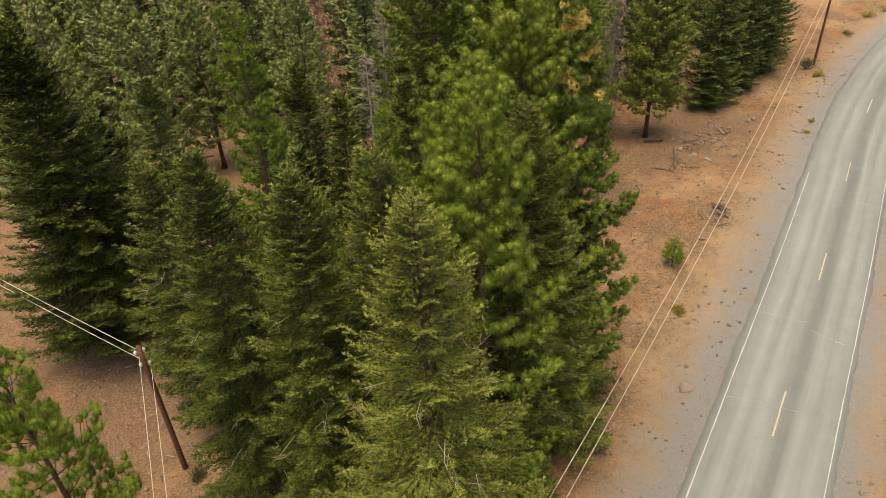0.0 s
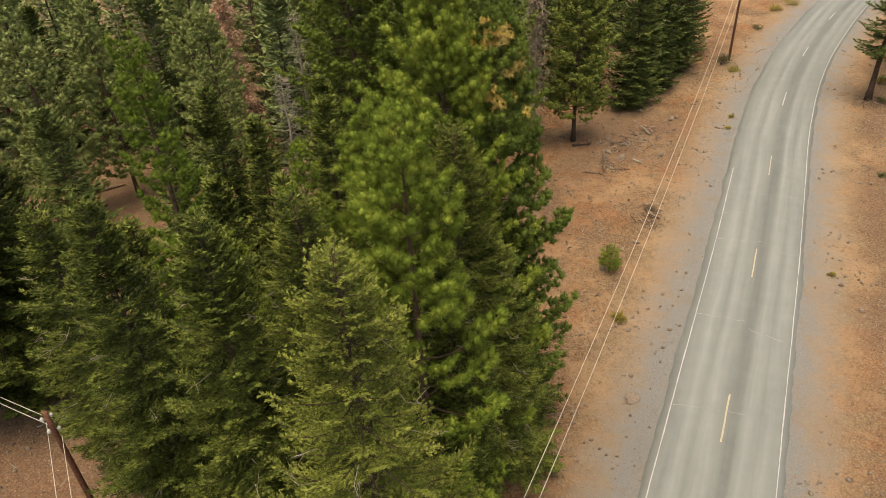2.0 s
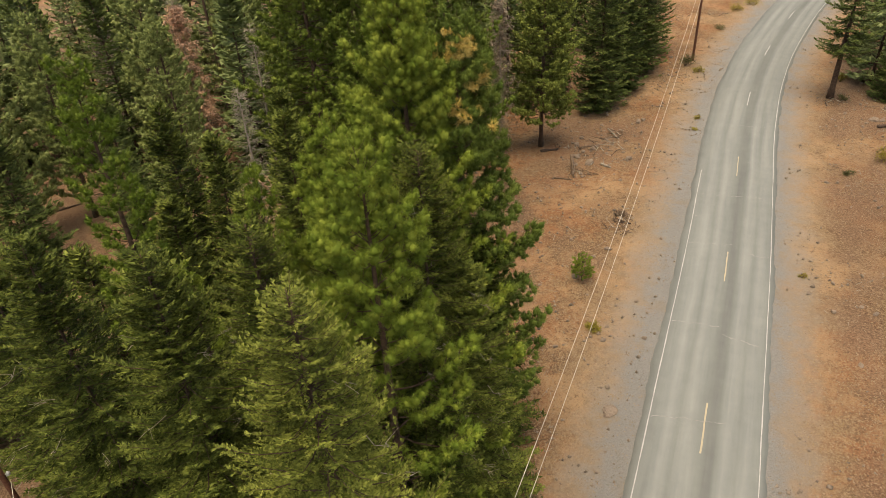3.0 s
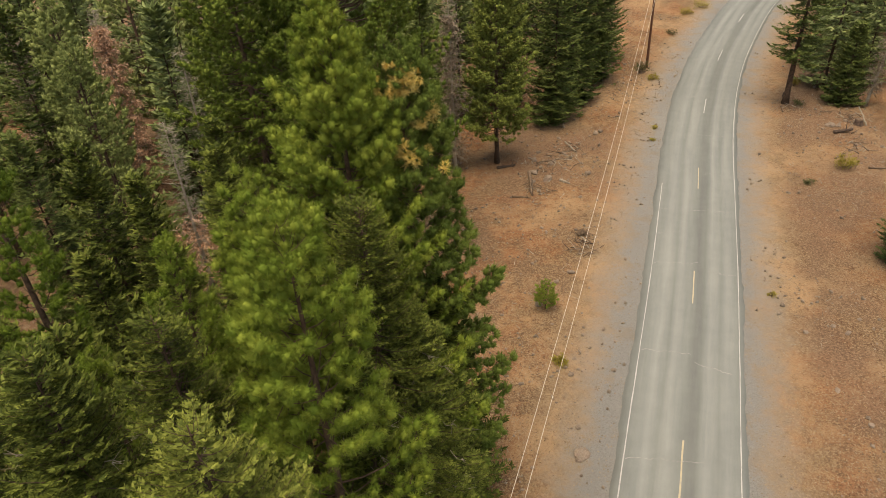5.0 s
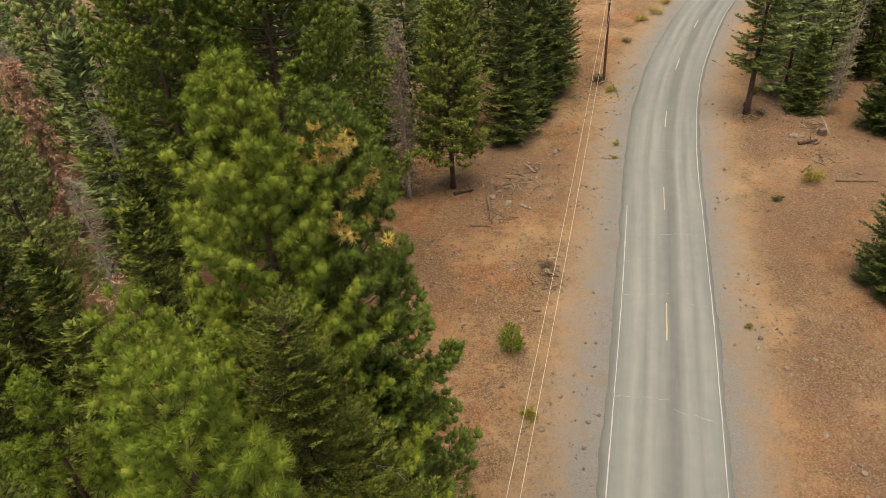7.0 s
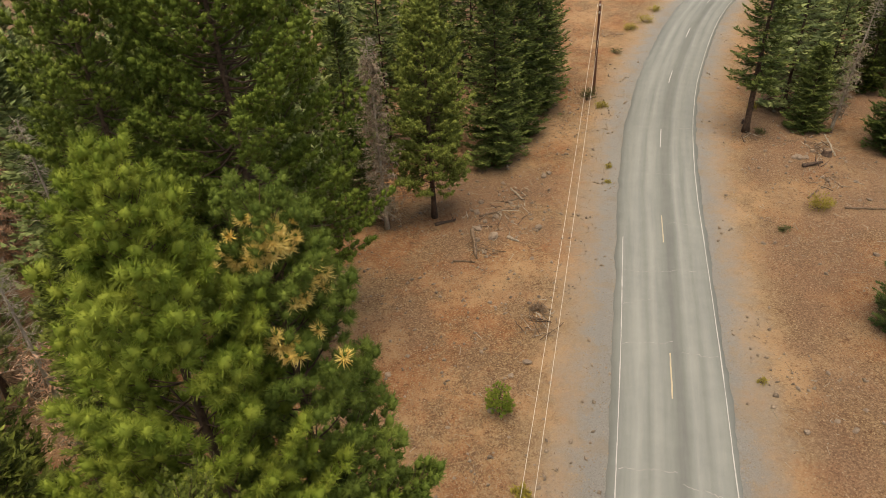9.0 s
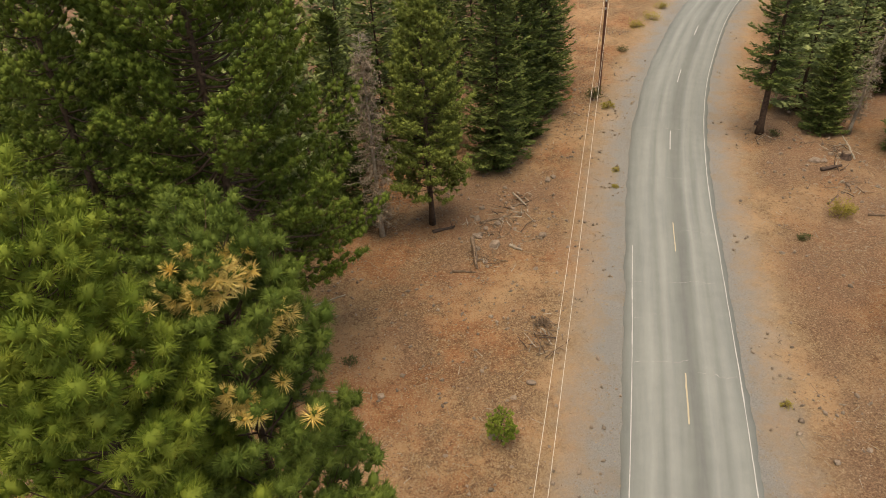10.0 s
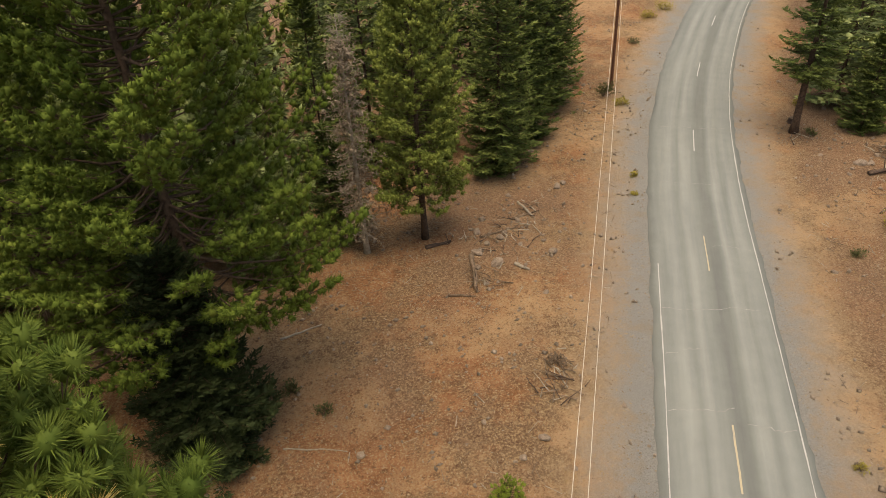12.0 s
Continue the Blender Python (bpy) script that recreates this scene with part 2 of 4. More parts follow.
M_CRACK = rough_solid("sealed_crack", (0.156, 0.153, 0.146), (0.295, 0.290, 0.279), 3.0, 0.8, 0.005, False)


# ---- mesh helpers ----
def raw_mesh(name, v, f, mat, smooth=False):
    """A mesh from arrays of corners and triangles."""
    v, f = np.asarray(v, np.float32), np.asarray(f, np.int32)
    me = bpy.data.meshes.new(name)
    me.vertices.add(len(v))
    me.vertices.foreach_set("co", v.ravel())
    me.loops.add(f.size)
    me.loops.foreach_set("vertex_index", f.ravel())
    me.polygons.add(len(f))
    me.polygons.foreach_set("loop_start", np.arange(len(f), dtype=np.int32) * f.shape[1])
    if smooth:
        me.polygons.foreach_set("use_smooth", np.ones(len(f), bool))
    me.update(calc_edges=True)
    me.validate()
    me.materials.append(mat)
    return me


def part(name, me, parent, label=""):
    ob = new(name, me)
    ob.parent = parent
    return tagged(ob, label)


def holder(name, at=(0, 0, 0), rz=0.0):
    ob = new(name)
    ob.matrix_basis = pose(*at, 0, 0, rz)
    return ob


def unit(v):
    return v / np.maximum(np.linalg.norm(v, axis=-1, keepdims=True), 1e-9)


def join(*pieces):
    vs, fs, n = [], [], 0
    for v, f in pieces:
        vs.append(v)
        fs.append(f + n)
        n += len(v)
    return np.concatenate(vs), np.concatenate(fs)


def tube(points, radii, sides=6, cap=True):
    """A tube along points, as triangles."""
    p, r = np.asarray(points, float), np.asarray(radii, float)
    d = unit(np.gradient(p, axis=0))
    ref = np.where(np.abs(d[:, 2:3]) > 0.9, np.array([[1.0, 0, 0]]), np.array([[0, 0, 1.0]]))
    a = unit(np.cross(d, ref))
    b = np.cross(d, a)
    ang = np.arange(sides) * 2 * math.pi / sides
    ring = p[:, None] + r[:, None, None] * (a[:, None] * np.cos(ang)[None, :, None] + b[:, None] * np.sin(ang)[None, :, None])
    n = len(p)
    i, j = np.meshgrid(np.arange(n - 1), np.arange(sides), indexing="ij")
    k = (j + 1) % sides
    q = np.stack([i * sides + j, i * sides + k, (i + 1) * sides + k, (i + 1) * sides + j], -1).reshape(-1, 4)
    f = np.concatenate([q[:, [0, 1, 2]], q[:, [0, 2, 3]]])
    v = ring.reshape(-1, 3)
    if cap:
        v = np.concatenate([v, p[:1], p[-1:]])
        jj = np.arange(sides)
        kk = (jj + 1) % sides
        f = np.concatenate([f, np.stack([kk, jj, np.full(sides, n * sides)], 1), np.stack([(n - 1) * sides + jj, (n - 1) * sides + kk, np.full(sides, n * sides + 1)], 1)])
    return v, f


def many_sticks(start, end, r0, r1):
    """Three-sided tapering sticks, all in one array."""
    d = unit(end - start)
    ref = np.where(np.abs(d[:, 2:3]) > 0.9, np.array([[1.0, 0, 0]]), np.array([[0, 0, 1.0]]))
    a = unit(np.cross(d, ref))
    b = np.cross(d, a)
    ang = np.arange(3) * 2 * math.pi / 3
    off = a[:, None] * np.cos(ang)[None, :, None] + b[:, None] * np.sin(ang)[None, :, None]
    r0, r1 = np.broadcast_to(r0, len(d)), np.broadcast_to(r1, len(d))
    v = np.concatenate([start[:, None] + off * r0[:, None, None], end[:, None] + off * r1[:, None, None]], 1).reshape(-1, 3)
    f = np.array([[0, 1, 4], [0, 4, 3], [1, 2, 5], [1, 5, 4], [2, 0, 3], [2, 3, 5]])
    return v, (np.arange(len(d))[:, None, None] * 6 + f).reshape(-1, 3)


def kites(base, direction, length, width, rng):
    """Narrow needle sprays: one tapering blade at each base."""
    n = len(base)
    side = unit(np.cross(direction, unit(rng.normal(size=(n, 3)) * 0.5 + np.array([0, 0, 1.0]))))
    w = (width * 0.5)[:, None]
    root = base + direction * (length * 0.12)[:, None]
    v = np.stack([root + side * w, root - side * w, base + direction * length[:, None]], 1).reshape(-1, 3)
    return v, np.arange(3 * n).reshape(-1, 3)





ICO = (1 + 5 ** 0.5) / 2
ICO_V = unit(np.array([(-1, ICO, 0), (1, ICO, 0), (-1, -ICO, 0), (1, -ICO, 0), (0, -1, ICO), (0, 1, ICO), (0, -1, -ICO), (0, 1, -ICO), (ICO, 0, -1), (ICO, 0, 1), (-ICO, 0, -1), (-ICO, 0, 1)], float))
ICO_F = np.array([(0, 11, 5), (0, 5, 1), (0, 1, 7), (0, 7, 10), (0, 10, 11), (1, 5, 9), (5, 11, 4), (11, 10, 2), (10, 7, 6), (7, 1, 8), (3, 9, 4), (3, 4, 2), (3, 2, 6), (3, 6, 8), (3, 8, 9), (4, 9, 5), (2, 4, 11), (6, 2, 10), (8, 6, 7), (9, 8, 1)])


def hearts(base, axis, length, rng, size):
    """The dense heart of each shoot, where the needle bases are packed: a small uneven spindle."""
    n = len(base)
    v = ICO_V[None] * (length[:, None, None] * size * rng.uniform(0.75, 1.25, (n, 12, 1)))
    along = (v * axis[:, None]).sum(-1, keepdims=True)
    v = v + axis[:, None] * along * 0.5 + (base - axis * (length * 0.22)[:, None])[:, None]
    return v.reshape(-1, 3), (np.arange(n)[:, None, None] * 12 + ICO_F).reshape(-1, 3)


def needles(base, axis, count, length, width, rng, heart=0.38):
    """Brush-like shoots: long tapering needles that make a dome round the end of each shoot."""
    n = len(base)
    m = n * count
    ax, bs, ln = np.repeat(axis, count, 0), np.repeat(base, count, 0), np.repeat(length, count)
    rnd = rng.normal(size=(m, 3))
    perp = unit(rnd - (rnd * ax).sum(1, keepdims=True) * ax)
    back = rng.uniform(0, 1, m)
    th = (0.10 + 1.75 * back ** 0.8 + rng.normal(size=m) * 0.10)[:, None]
    d = unit(ax * np.cos(th) + perp * np.sin(th))
    b0 = bs - ax * (back * ln * 0.45)[:, None]
    L = ln * rng.uniform(0.74, 1.02, m)
    side = unit(np.cross(d, perp) + rng.normal(size=(m, 3)) * 0.35) * (width * rng.uniform(0.7, 1.3, m))[:, None]
    root = b0 + d * (L * 0.22)[:, None]
    v = np.stack([root - side, root + side, b0 + d * L[:, None]], 1).reshape(-1, 3)
    return join((v, np.arange(3 * m).reshape(-1, 3)), hearts(base, axis, length, rng, heart))


def trunk_mesh(h, r, rng, lean=0.01, sides=9):
    t = np.linspace(0, 1, 14)
    wob = np.cumsum(rng.normal(size=(14, 2)) * lean * h / 14, axis=0)
    wob -= wob[0]
    p = np.stack([wob[:, 0], wob[:, 1], t * h - 0.15], 1)
    rad = r * (1 - t) ** 0.85 + 0.012 + 0.35 * r * np.exp(-t * h / 0.5)
    return tube(p, rad, sides), p


def along_trunk(p, z):
    return np.stack([np.interp(z, p[:, 2], p[:, 0]), np.interp(z, p[:, 2], p[:, 1]), z], 1)


def branch_set(h, r, low, gap, each, shape, rng, ragged=0.25, up_top=0.9, up_low=-0.2, jitter=0.5, bias=(0.0, 0.0)):
    """Whorls of branches: foot heights, headings, lengths and slopes."""
    z = np.arange(low, h - 0.25, gap)
    turn = rng.uniform(0, 6.28, len(z))
    az = (turn[:, None] + np.arange(each) * 2 * math.pi / each).ravel() + rng.normal(size=len(z) * each) * 0.28
    z = np.repeat(z, each) + rng.uniform(-jitter, jitter, len(z) * each) * gap
    tip = np.arange(low + 0.80 * (h - low), h - 0.2, gap * 0.6)
    k = max(each - 3, 2)
    z = np.concatenate([z, np.repeat(tip, k) + rng.uniform(-0.2, 0.1, len(tip) * k)])
    az = np.concatenate([az, rng.uniform(0, 2 * math.pi, len(tip) * k)])
    z = np.minimum(z, h - 0.15)
    u = np.clip((z - low) / (h - low), 0, 1)
    lobes = 1 + ragged * 0.6 * np.sin(3 * az + u * 9 + rng.uniform(0, 6)) * np.sin(u * 14 + rng.uniform(0, 6))
    L = r * (1 - u) ** shape * np.minimum(1, 0.72 + u * 3) * lobes * rng.uniform(1 - ragged, 1.08, len(z)) + 0.18
    L = L * (1 + bias[1] * np.cos(az - bias[0]))
    el = up_low + (up_top - up_low) * u ** 1.6 + rng.normal(size=len(z)) * 0.10
    return z, az, L, el


def on_branch(foot, az, L, el, s, sag):
    hx, hy = np.cos(az), np.sin(az)
    reach = L * s * np.cos(el)
    return foot + np.stack([hx * reach, hy * reach, L * (np.sin(el) * s - sag * s * (1 - s) * 1.6 + sag * 0.5 * s ** 3)], 1)


def limb_mesh(foot, az, L, el, sag, thick, seg=4):
    pieces = []
    prev = on_branch(foot, az, L, el, np.zeros(len(L)), sag)
    for k in range(1, seg + 1):
        here = on_branch(foot, az, L, el, np.full(len(L), k / seg), sag)
        pieces.append(many_sticks(prev, here, thick * (L + 0.4) * (1.12 - (k - 1) / seg), thick * (L + 0.4) * (1.12 - k / seg)))
        prev = here
    return join(*pieces)


def fir_arrays(h, r, low, rng, stem=0.0075, gap=0.46, each=8, step=0.14, leaf=0.20, shape=0.66, ragged=0.34, wide=0.42, seg=3, hollow=0.15):
    """Trunk, limbs and needle sprays of a fir whose branches are flat fans in whorls."""
    tr, path = trunk_mesh(h, stem * h, rng)
    z, az, L, el = branch_set(h, r, low, gap, each, shape, rng, ragged, 0.60, -0.22, 0.42)
    foot, sag = along_trunk(path, z), 0.24
    limbs = limb_mesh(foot, az, L, el, sag, 0.009, seg)
    m = np.maximum((2 * (1 - hollow) * L / step).astype(int), 4)
    i = np.repeat(np.arange(len(L)), m)
    first = np.cumsum(m) - m
    k0 = np.arange(len(i)) - first[i]
    s = np.clip(hollow + (1 - hollow) * (k0 + rng.uniform(0.0, 1.2, len(i))) / m[i], 0, 1)
    pos = on_branch(foot[i], az[i], L[i], el[i], s, sag)
    ahead = on_branch(foot[i], az[i], L[i], el[i], s + 0.08, sag)
    out = unit(ahead - pos)
    lat = np.stack([-np.sin(az[i]), np.cos(az[i]), np.zeros(len(i))], 1) * np.where(k0 % 2 == 0, 1.0, -1.0)[:, None]
    tl = np.clip((0.10 + 0.42 * L[i] * (1 - s) ** 0.8) * rng.uniform(0.6, 1.15, len(i)), 0.10, 0.95)
    td = unit(out * 0.85 + lat * rng.uniform(0.35, 0.95, (len(i), 1)) + np.array([0, 0, 1.0]) * rng.uniform(-0.30, 0.16, (len(i), 1)))
    k = np.maximum((tl / (leaf * 0.42)).astype(int), 1) + 2
    j = np.repeat(np.arange(len(i)), k)
    f0 = np.cumsum(k) - k
    f = (np.arange(len(j)) - f0[j]) / k[j]
    b0 = pos[j] + td[j] * (tl[j] * f)[:, None]
    b0[:, 2] -= 0.10 * tl[j] * f ** 2
    spread = np.where((np.arange(len(j)) % 2 == 0)[:, None], 1.0, -1.0) * unit(np.cross(td[j], np.array([0, 0, 1.0])))
    d = unit(td[j] + spread * rng.uniform(0.25, 0.95, (len(j), 1)) + np.array([0, 0, 1.0]) * rng.uniform(-0.10, 0.32, (len(j), 1)))
    ln = leaf * rng.uniform(0.65, 1.25, len(j)) * (1.12 - 0.4 * f)
    leaves = kites(b0, d, ln, ln * wide, rng)
    top = along_trunk(path, np.linspace(h - 0.9, h - 0.18, 14))
    ta = rng.uniform(0, 6.28, 14)
    tip = kites(top, unit(np.stack([np.cos(ta) * 0.6, np.sin(ta) * 0.6, np.ones(14)], 1)), np.full(14, leaf * 1.3), np.full(14, leaf * 0.4), rng)
    return tr, limbs, join(leaves, tip)


def pine_arrays(h, r, low, rng, gap=0.78, each=5, blades=130, needle=0.30, width=0.0105, step=0.34, shape=0.45, ragged=0.34, clad=1.5, seg=4, fine=0.0, bias=(0.0, 0.0), sides=2):
    """Trunk, upswept limbs clad in needle brushes over their outer stretch, and short side shoots of a long-needled pine."""
    tr, path = trunk_mesh(h, 0.011 * h, rng, 0.012)
    z, az, L, el = branch_set(h, r, low, gap, each, shape, rng, ragged, 1.05, 0.05, 0.30, bias)
    foot, sag = along_trunk(path, z), 0.30
    limbs = limb_mesh(foot, az, L, el, sag, 0.010, seg)
    m = np.clip((np.minimum(L * 0.72, clad + 0.12 * L) / step).astype(int), 1, 8)
    i = np.repeat(np.arange(len(L)), m)
    k = np.arange(len(i)) - (np.cumsum(m) - m)[i]
    s = np.clip(1 - (k + rng.uniform(-0.2, 0.2, len(i))) * step / L[i], 0.2, 1.0)
    on = on_branch(foot[i], az[i], L[i], el[i], s, sag)
    way = unit(on_branch(foot[i], az[i], L[i], el[i], s + 0.05, sag) - on)
    hub = np.repeat(np.arange(len(i)), sides)
    hub = hub[(k[hub] > 0) & (rng.uniform(size=len(hub)) < 0.85)]
    turn = np.where(np.arange(len(hub)) % 2 == 0, 1.0, -1.0)[:, None]
    lat = np.stack([-np.sin(az[i[hub]]), np.cos(az[i[hub]]), np.zeros(len(hub))], 1) * turn
    aim = unit(way[hub] * rng.uniform(0.4, 1.0, (len(hub), 1)) + lat * rng.uniform(0.5, 1.0, (len(hub), 1)) + np.array([0, 0, 1.0]) * rng.uniform(-0.15, 0.65, (len(hub), 1)))
    out = on[hub] + aim * (0.22 + 0.20 * np.minimum(k[hub], 3) * rng.uniform(0.6, 1.2, len(hub)))[:, None]
    sticks = many_sticks(on[hub], out, 0.013, 0.008) if seg > 1 else many_sticks(on[:1], out[:1], 0.013, 0.008)
    top = along_trunk(path, np.linspace(h - 1.0, h - 0.25, 3))
    lift = unit(way + np.array([0, 0, 0.35]))
    ends = np.concatenate([on, out, top])
    axis = np.concatenate([lift, unit(aim + np.array([0, 0, 0.35])), np.tile([[0, 0, 1.0]], (3, 1))])
    ln = needle * rng.uniform(0.82, 1.12, len(ends)) * np.clip(0.72 + (h - ends[:, 2]) / 8.0, 0.72, 1.0)
    if fine:
        up = ends[:, 2] > h - fine
        crown = join(needles(ends[up], axis[up], blades, ln[up], width, rng, 0.44), needles(ends[~up], axis[~up], blades // 3, ln[~up], width * 2.4, rng, 0.44))
    else:
        crown = needles(ends, axis, blades, ln, width, rng)
    return tr, join(limbs, sticks), ends, axis, ln, crown


def tree(name, at, trunk, limbs, crown, mat, bark=None, rz=0.0, label="", group="", crown_label="", category="tree"):
    e = holder(name, at, rz)
    part("trunk", raw_mesh("trunk", *trunk, bark or M_BARK, True), e)
    tagged(part("branchwork", raw_mesh("branchwork", *limbs, bark or M_BARK), e), kind="stuff")
    if crown is not None:
        tagged(part("crown", raw_mesh("crown", *crown, mat), e, crown_label), kind="stuff")
    return tagged(e, label, category, group)


# ---- the large structure: ground and road ----
def lattice(x, y, scale, seed):
    """Smooth random field over the plan."""
    gx, gy = np.asarray(x, float) / scale, np.asarray(y, float) / scale
    x0, y0 = np.floor(gx), np.floor(gy)
    fx, fy = gx - x0, gy - y0
    fx, fy = fx * fx * (3 - 2 * fx), fy * fy * (3 - 2 * fy)

    def corner(a, b):
        h = np.sin(a * 127.1 + b * 311.7 + seed * 74.7) * 43758.5453
        return h - np.floor(h)

    return (corner(x0, y0) * (1 - fx) + corner(x0 + 1, y0) * fx) * (1 - fy) + (corner(x0, y0 + 1) * (1 - fx) + corner(x0 + 1, y0 + 1) * fx) * fy


CONTROL = np.array([(-59.2, -104.4), (-33.97, -61.3), (-8.72, -18.1), (6.43, 7.8), (16.5, 25.1), (24.6, 38.9), (30.2, 48.7), (35.5, 57.9), (42.2, 68.3), (50.0, 78.6), (62.6, 92.9), (75.5, 104.0), (93.0, 115.5), (150.0, 140.0)])


def centreline():
    out = []
    for k in range(1, len(CONTROL) - 2):
        p0, p1, p2, p3 = CONTROL[k - 1 : k + 3]
        t = np.linspace(0, 1, 24, endpoint=False)[:, None]
        out.append(0.5 * (2 * p1 + (p2 - p0) * t + (2 * p0 - 5 * p1 + 4 * p2 - p3) * t**2 + (3 * p1 - p0 - 3 * p2 + p3) * t**3))
    p = np.concatenate(out)
    s = np.r_[0, np.cumsum(np.linalg.norm(np.diff(p, axis=0), axis=1))]
    even = np.arange(0, s[-1], 0.5)
    return np.stack([np.interp(even, s, p[:, 0]), np.interp(even, s, p[:, 1])], 1), even


ROAD, ROAD_S = centreline()
ROAD_T = unit(np.gradient(ROAD, axis=0))
ROAD_N = np.stack([ROAD_T[:, 1], -ROAD_T[:, 0]], 1)


def road_distance(x, y):
    """Distance from the road's centre line and which side (+ to the right)."""
    x, y = np.ravel(x), np.ravel(y)
    best, side = np.full(len(x), 1e9), np.zeros(len(x))
    for k in range(0, len(ROAD), 3):
        dx, dy = x - ROAD[k, 0], y - ROAD[k, 1]
        d = dx * dx + dy * dy
        near = d < best
        best[near] = d[near]
        side[near] = (dx * ROAD_N[k, 0] + dy * ROAD_N[k, 1])[near]
    return np.sqrt(best), side


def ground_height(x, y):
    d, _ = road_distance(x, y)
    x, y = np.ravel(x), np.ravel(y)
    soft = np.clip((d - 3.4) / 4.0, 0, 1)
    h = (lattice(x, y, 6.0, 1) - 0.5) * 0.34 + (lattice(x, y, 2.1, 2) - 0.5) * 0.13 + (lattice(x, y, 0.9, 3) - 0.5) * 0.06
    return h * soft - 0.035 - 0.05 * np.clip((d - 3.0) / 1.5, 0, 1)


def axis_steps(lo, hi, step, far):
    core = np.arange(lo, hi + step * 0.5, step)
    g = step * 1.5 ** np.arange(1, 40)
    g = np.cumsum(g)
    g = g[g < far]
    return np.concatenate([lo - g[::-1], core, hi + g])


def forest_edge(y):
    return np.interp(y, [28, 36, 50, 58, 62, 68, 76, 84, 130], [-13, -11, -4, 5, 9, 15, 27, 35, 46])


def litter_cover(x, y, d, side):
    """How thickly needles, bark and broken wood lie: under the forest, along the verge across the road and round the dead wood."""
    x, y = np.ravel(x), np.ravel(y)
    c = 0.75 * np.clip((forest_edge(y) + 3.0 - x) / 6.0, 0, 1) * (side < 0)
    c += 0.70 * np.clip((d - 5.5) / 3.0, 0, 1) * (side > 0)
    c += 0.75 * np.exp(-((x - 21.5) ** 2 + (y - 58.5) ** 2) / 60) + 0.45 * np.exp(-((x - 8) ** 2 + (y - 43) ** 2) / 70)
    return np.clip(c + 0.7 * (lattice(x, y, 4.0, 41) - 0.55) + 0.4 * (lattice(x, y, 1.3, 42) - 0.5), 0, 1)


def build_ground():
    gx, gy = axis_steps(-34, 62, 0.45, 3000), axis_steps(12, 96, 0.45, 3000)
    X, Y = np.meshgrid(gx, gy)
    d, side = road_distance(X, Y)
    d = d + np.where(side > 0, 0.8, 0.0)
    Z = ground_height(X, Y)
    v = np.stack([X.ravel(), Y.ravel(), Z], 1)
    nx, ny = len(gx), len(gy)
    i, j = np.meshgrid(np.arange(nx - 1), np.arange(ny - 1))
    a = (j * nx + i).ravel()
    me = raw_mesh("ground", v, np.stack([a, a + 1, a + nx + 1, a + nx], 1), M_SOIL, True)
    at = me.attributes.new("road_distance", "FLOAT", "POINT")
    at.data.foreach_set("value", d.astype(np.float32))
    at = me.attributes.new("litter", "FLOAT", "POINT")
    at.data.foreach_set("value", litter_cover(X, Y, d, side).astype(np.float32))
    return tagged(new("ground", me), "orange-brown stony soil with patches of dry grass", "ground", kind="structure")


ground = build_ground()


def ribbon(s0, s1, a, b, top, low=None, step=0.5, ragged=0.0, seed=0):
    """A strip along the road from s0 to s1, between the offsets a and b; with low given it has a thickness."""
    s = np.linspace(s0, s1, max(int(abs(s1 - s0) / step), 1) + 1)
    px, py = np.interp(s, ROAD_S, ROAD[:, 0]), np.interp(s, ROAD_S, ROAD[:, 1])
    nx, ny = np.interp(s, ROAD_S, ROAD_N[:, 0]), np.interp(s, ROAD_S, ROAD_N[:, 1])
    wob = (lattice(s, s * 0 + seed, 1.3, 5) - 0.5) * ragged + (lattice(s, s * 0 + seed, 0.5, 6) - 0.5) * ragged * 0.6
    cols = np.linspace(a, b, 15) if low is not None else np.array([a, b])
    offs = [cols[0] + wob] + [np.full(len(s), c) for c in cols[1:-1]] + [cols[-1] - wob[::-1]]
    zs = [top - 0.006 * c * c for c in cols]
    if low is not None:
        offs = [offs[0]] + offs + [offs[-1]]
        zs = [low] + zs + [low]
    v = np.concatenate([np.stack([px + nx * o, py + ny * o, np.full(len(s), z)], 1) for o, z in zip(offs, zs)])
    n = len(s)
    c, r = np.meshgrid(np.arange(len(offs) - 1), np.arange(n - 1))
    q = (c * n + r).ravel()
    return v, np.stack([q, q + n, q + n + 1, q + 1], 1), np.concatenate(offs)


S_ZERO = float(ROAD_S[np.argmin(np.linalg.norm(ROAD - np.array([23.2, 36.6]), axis=1))])


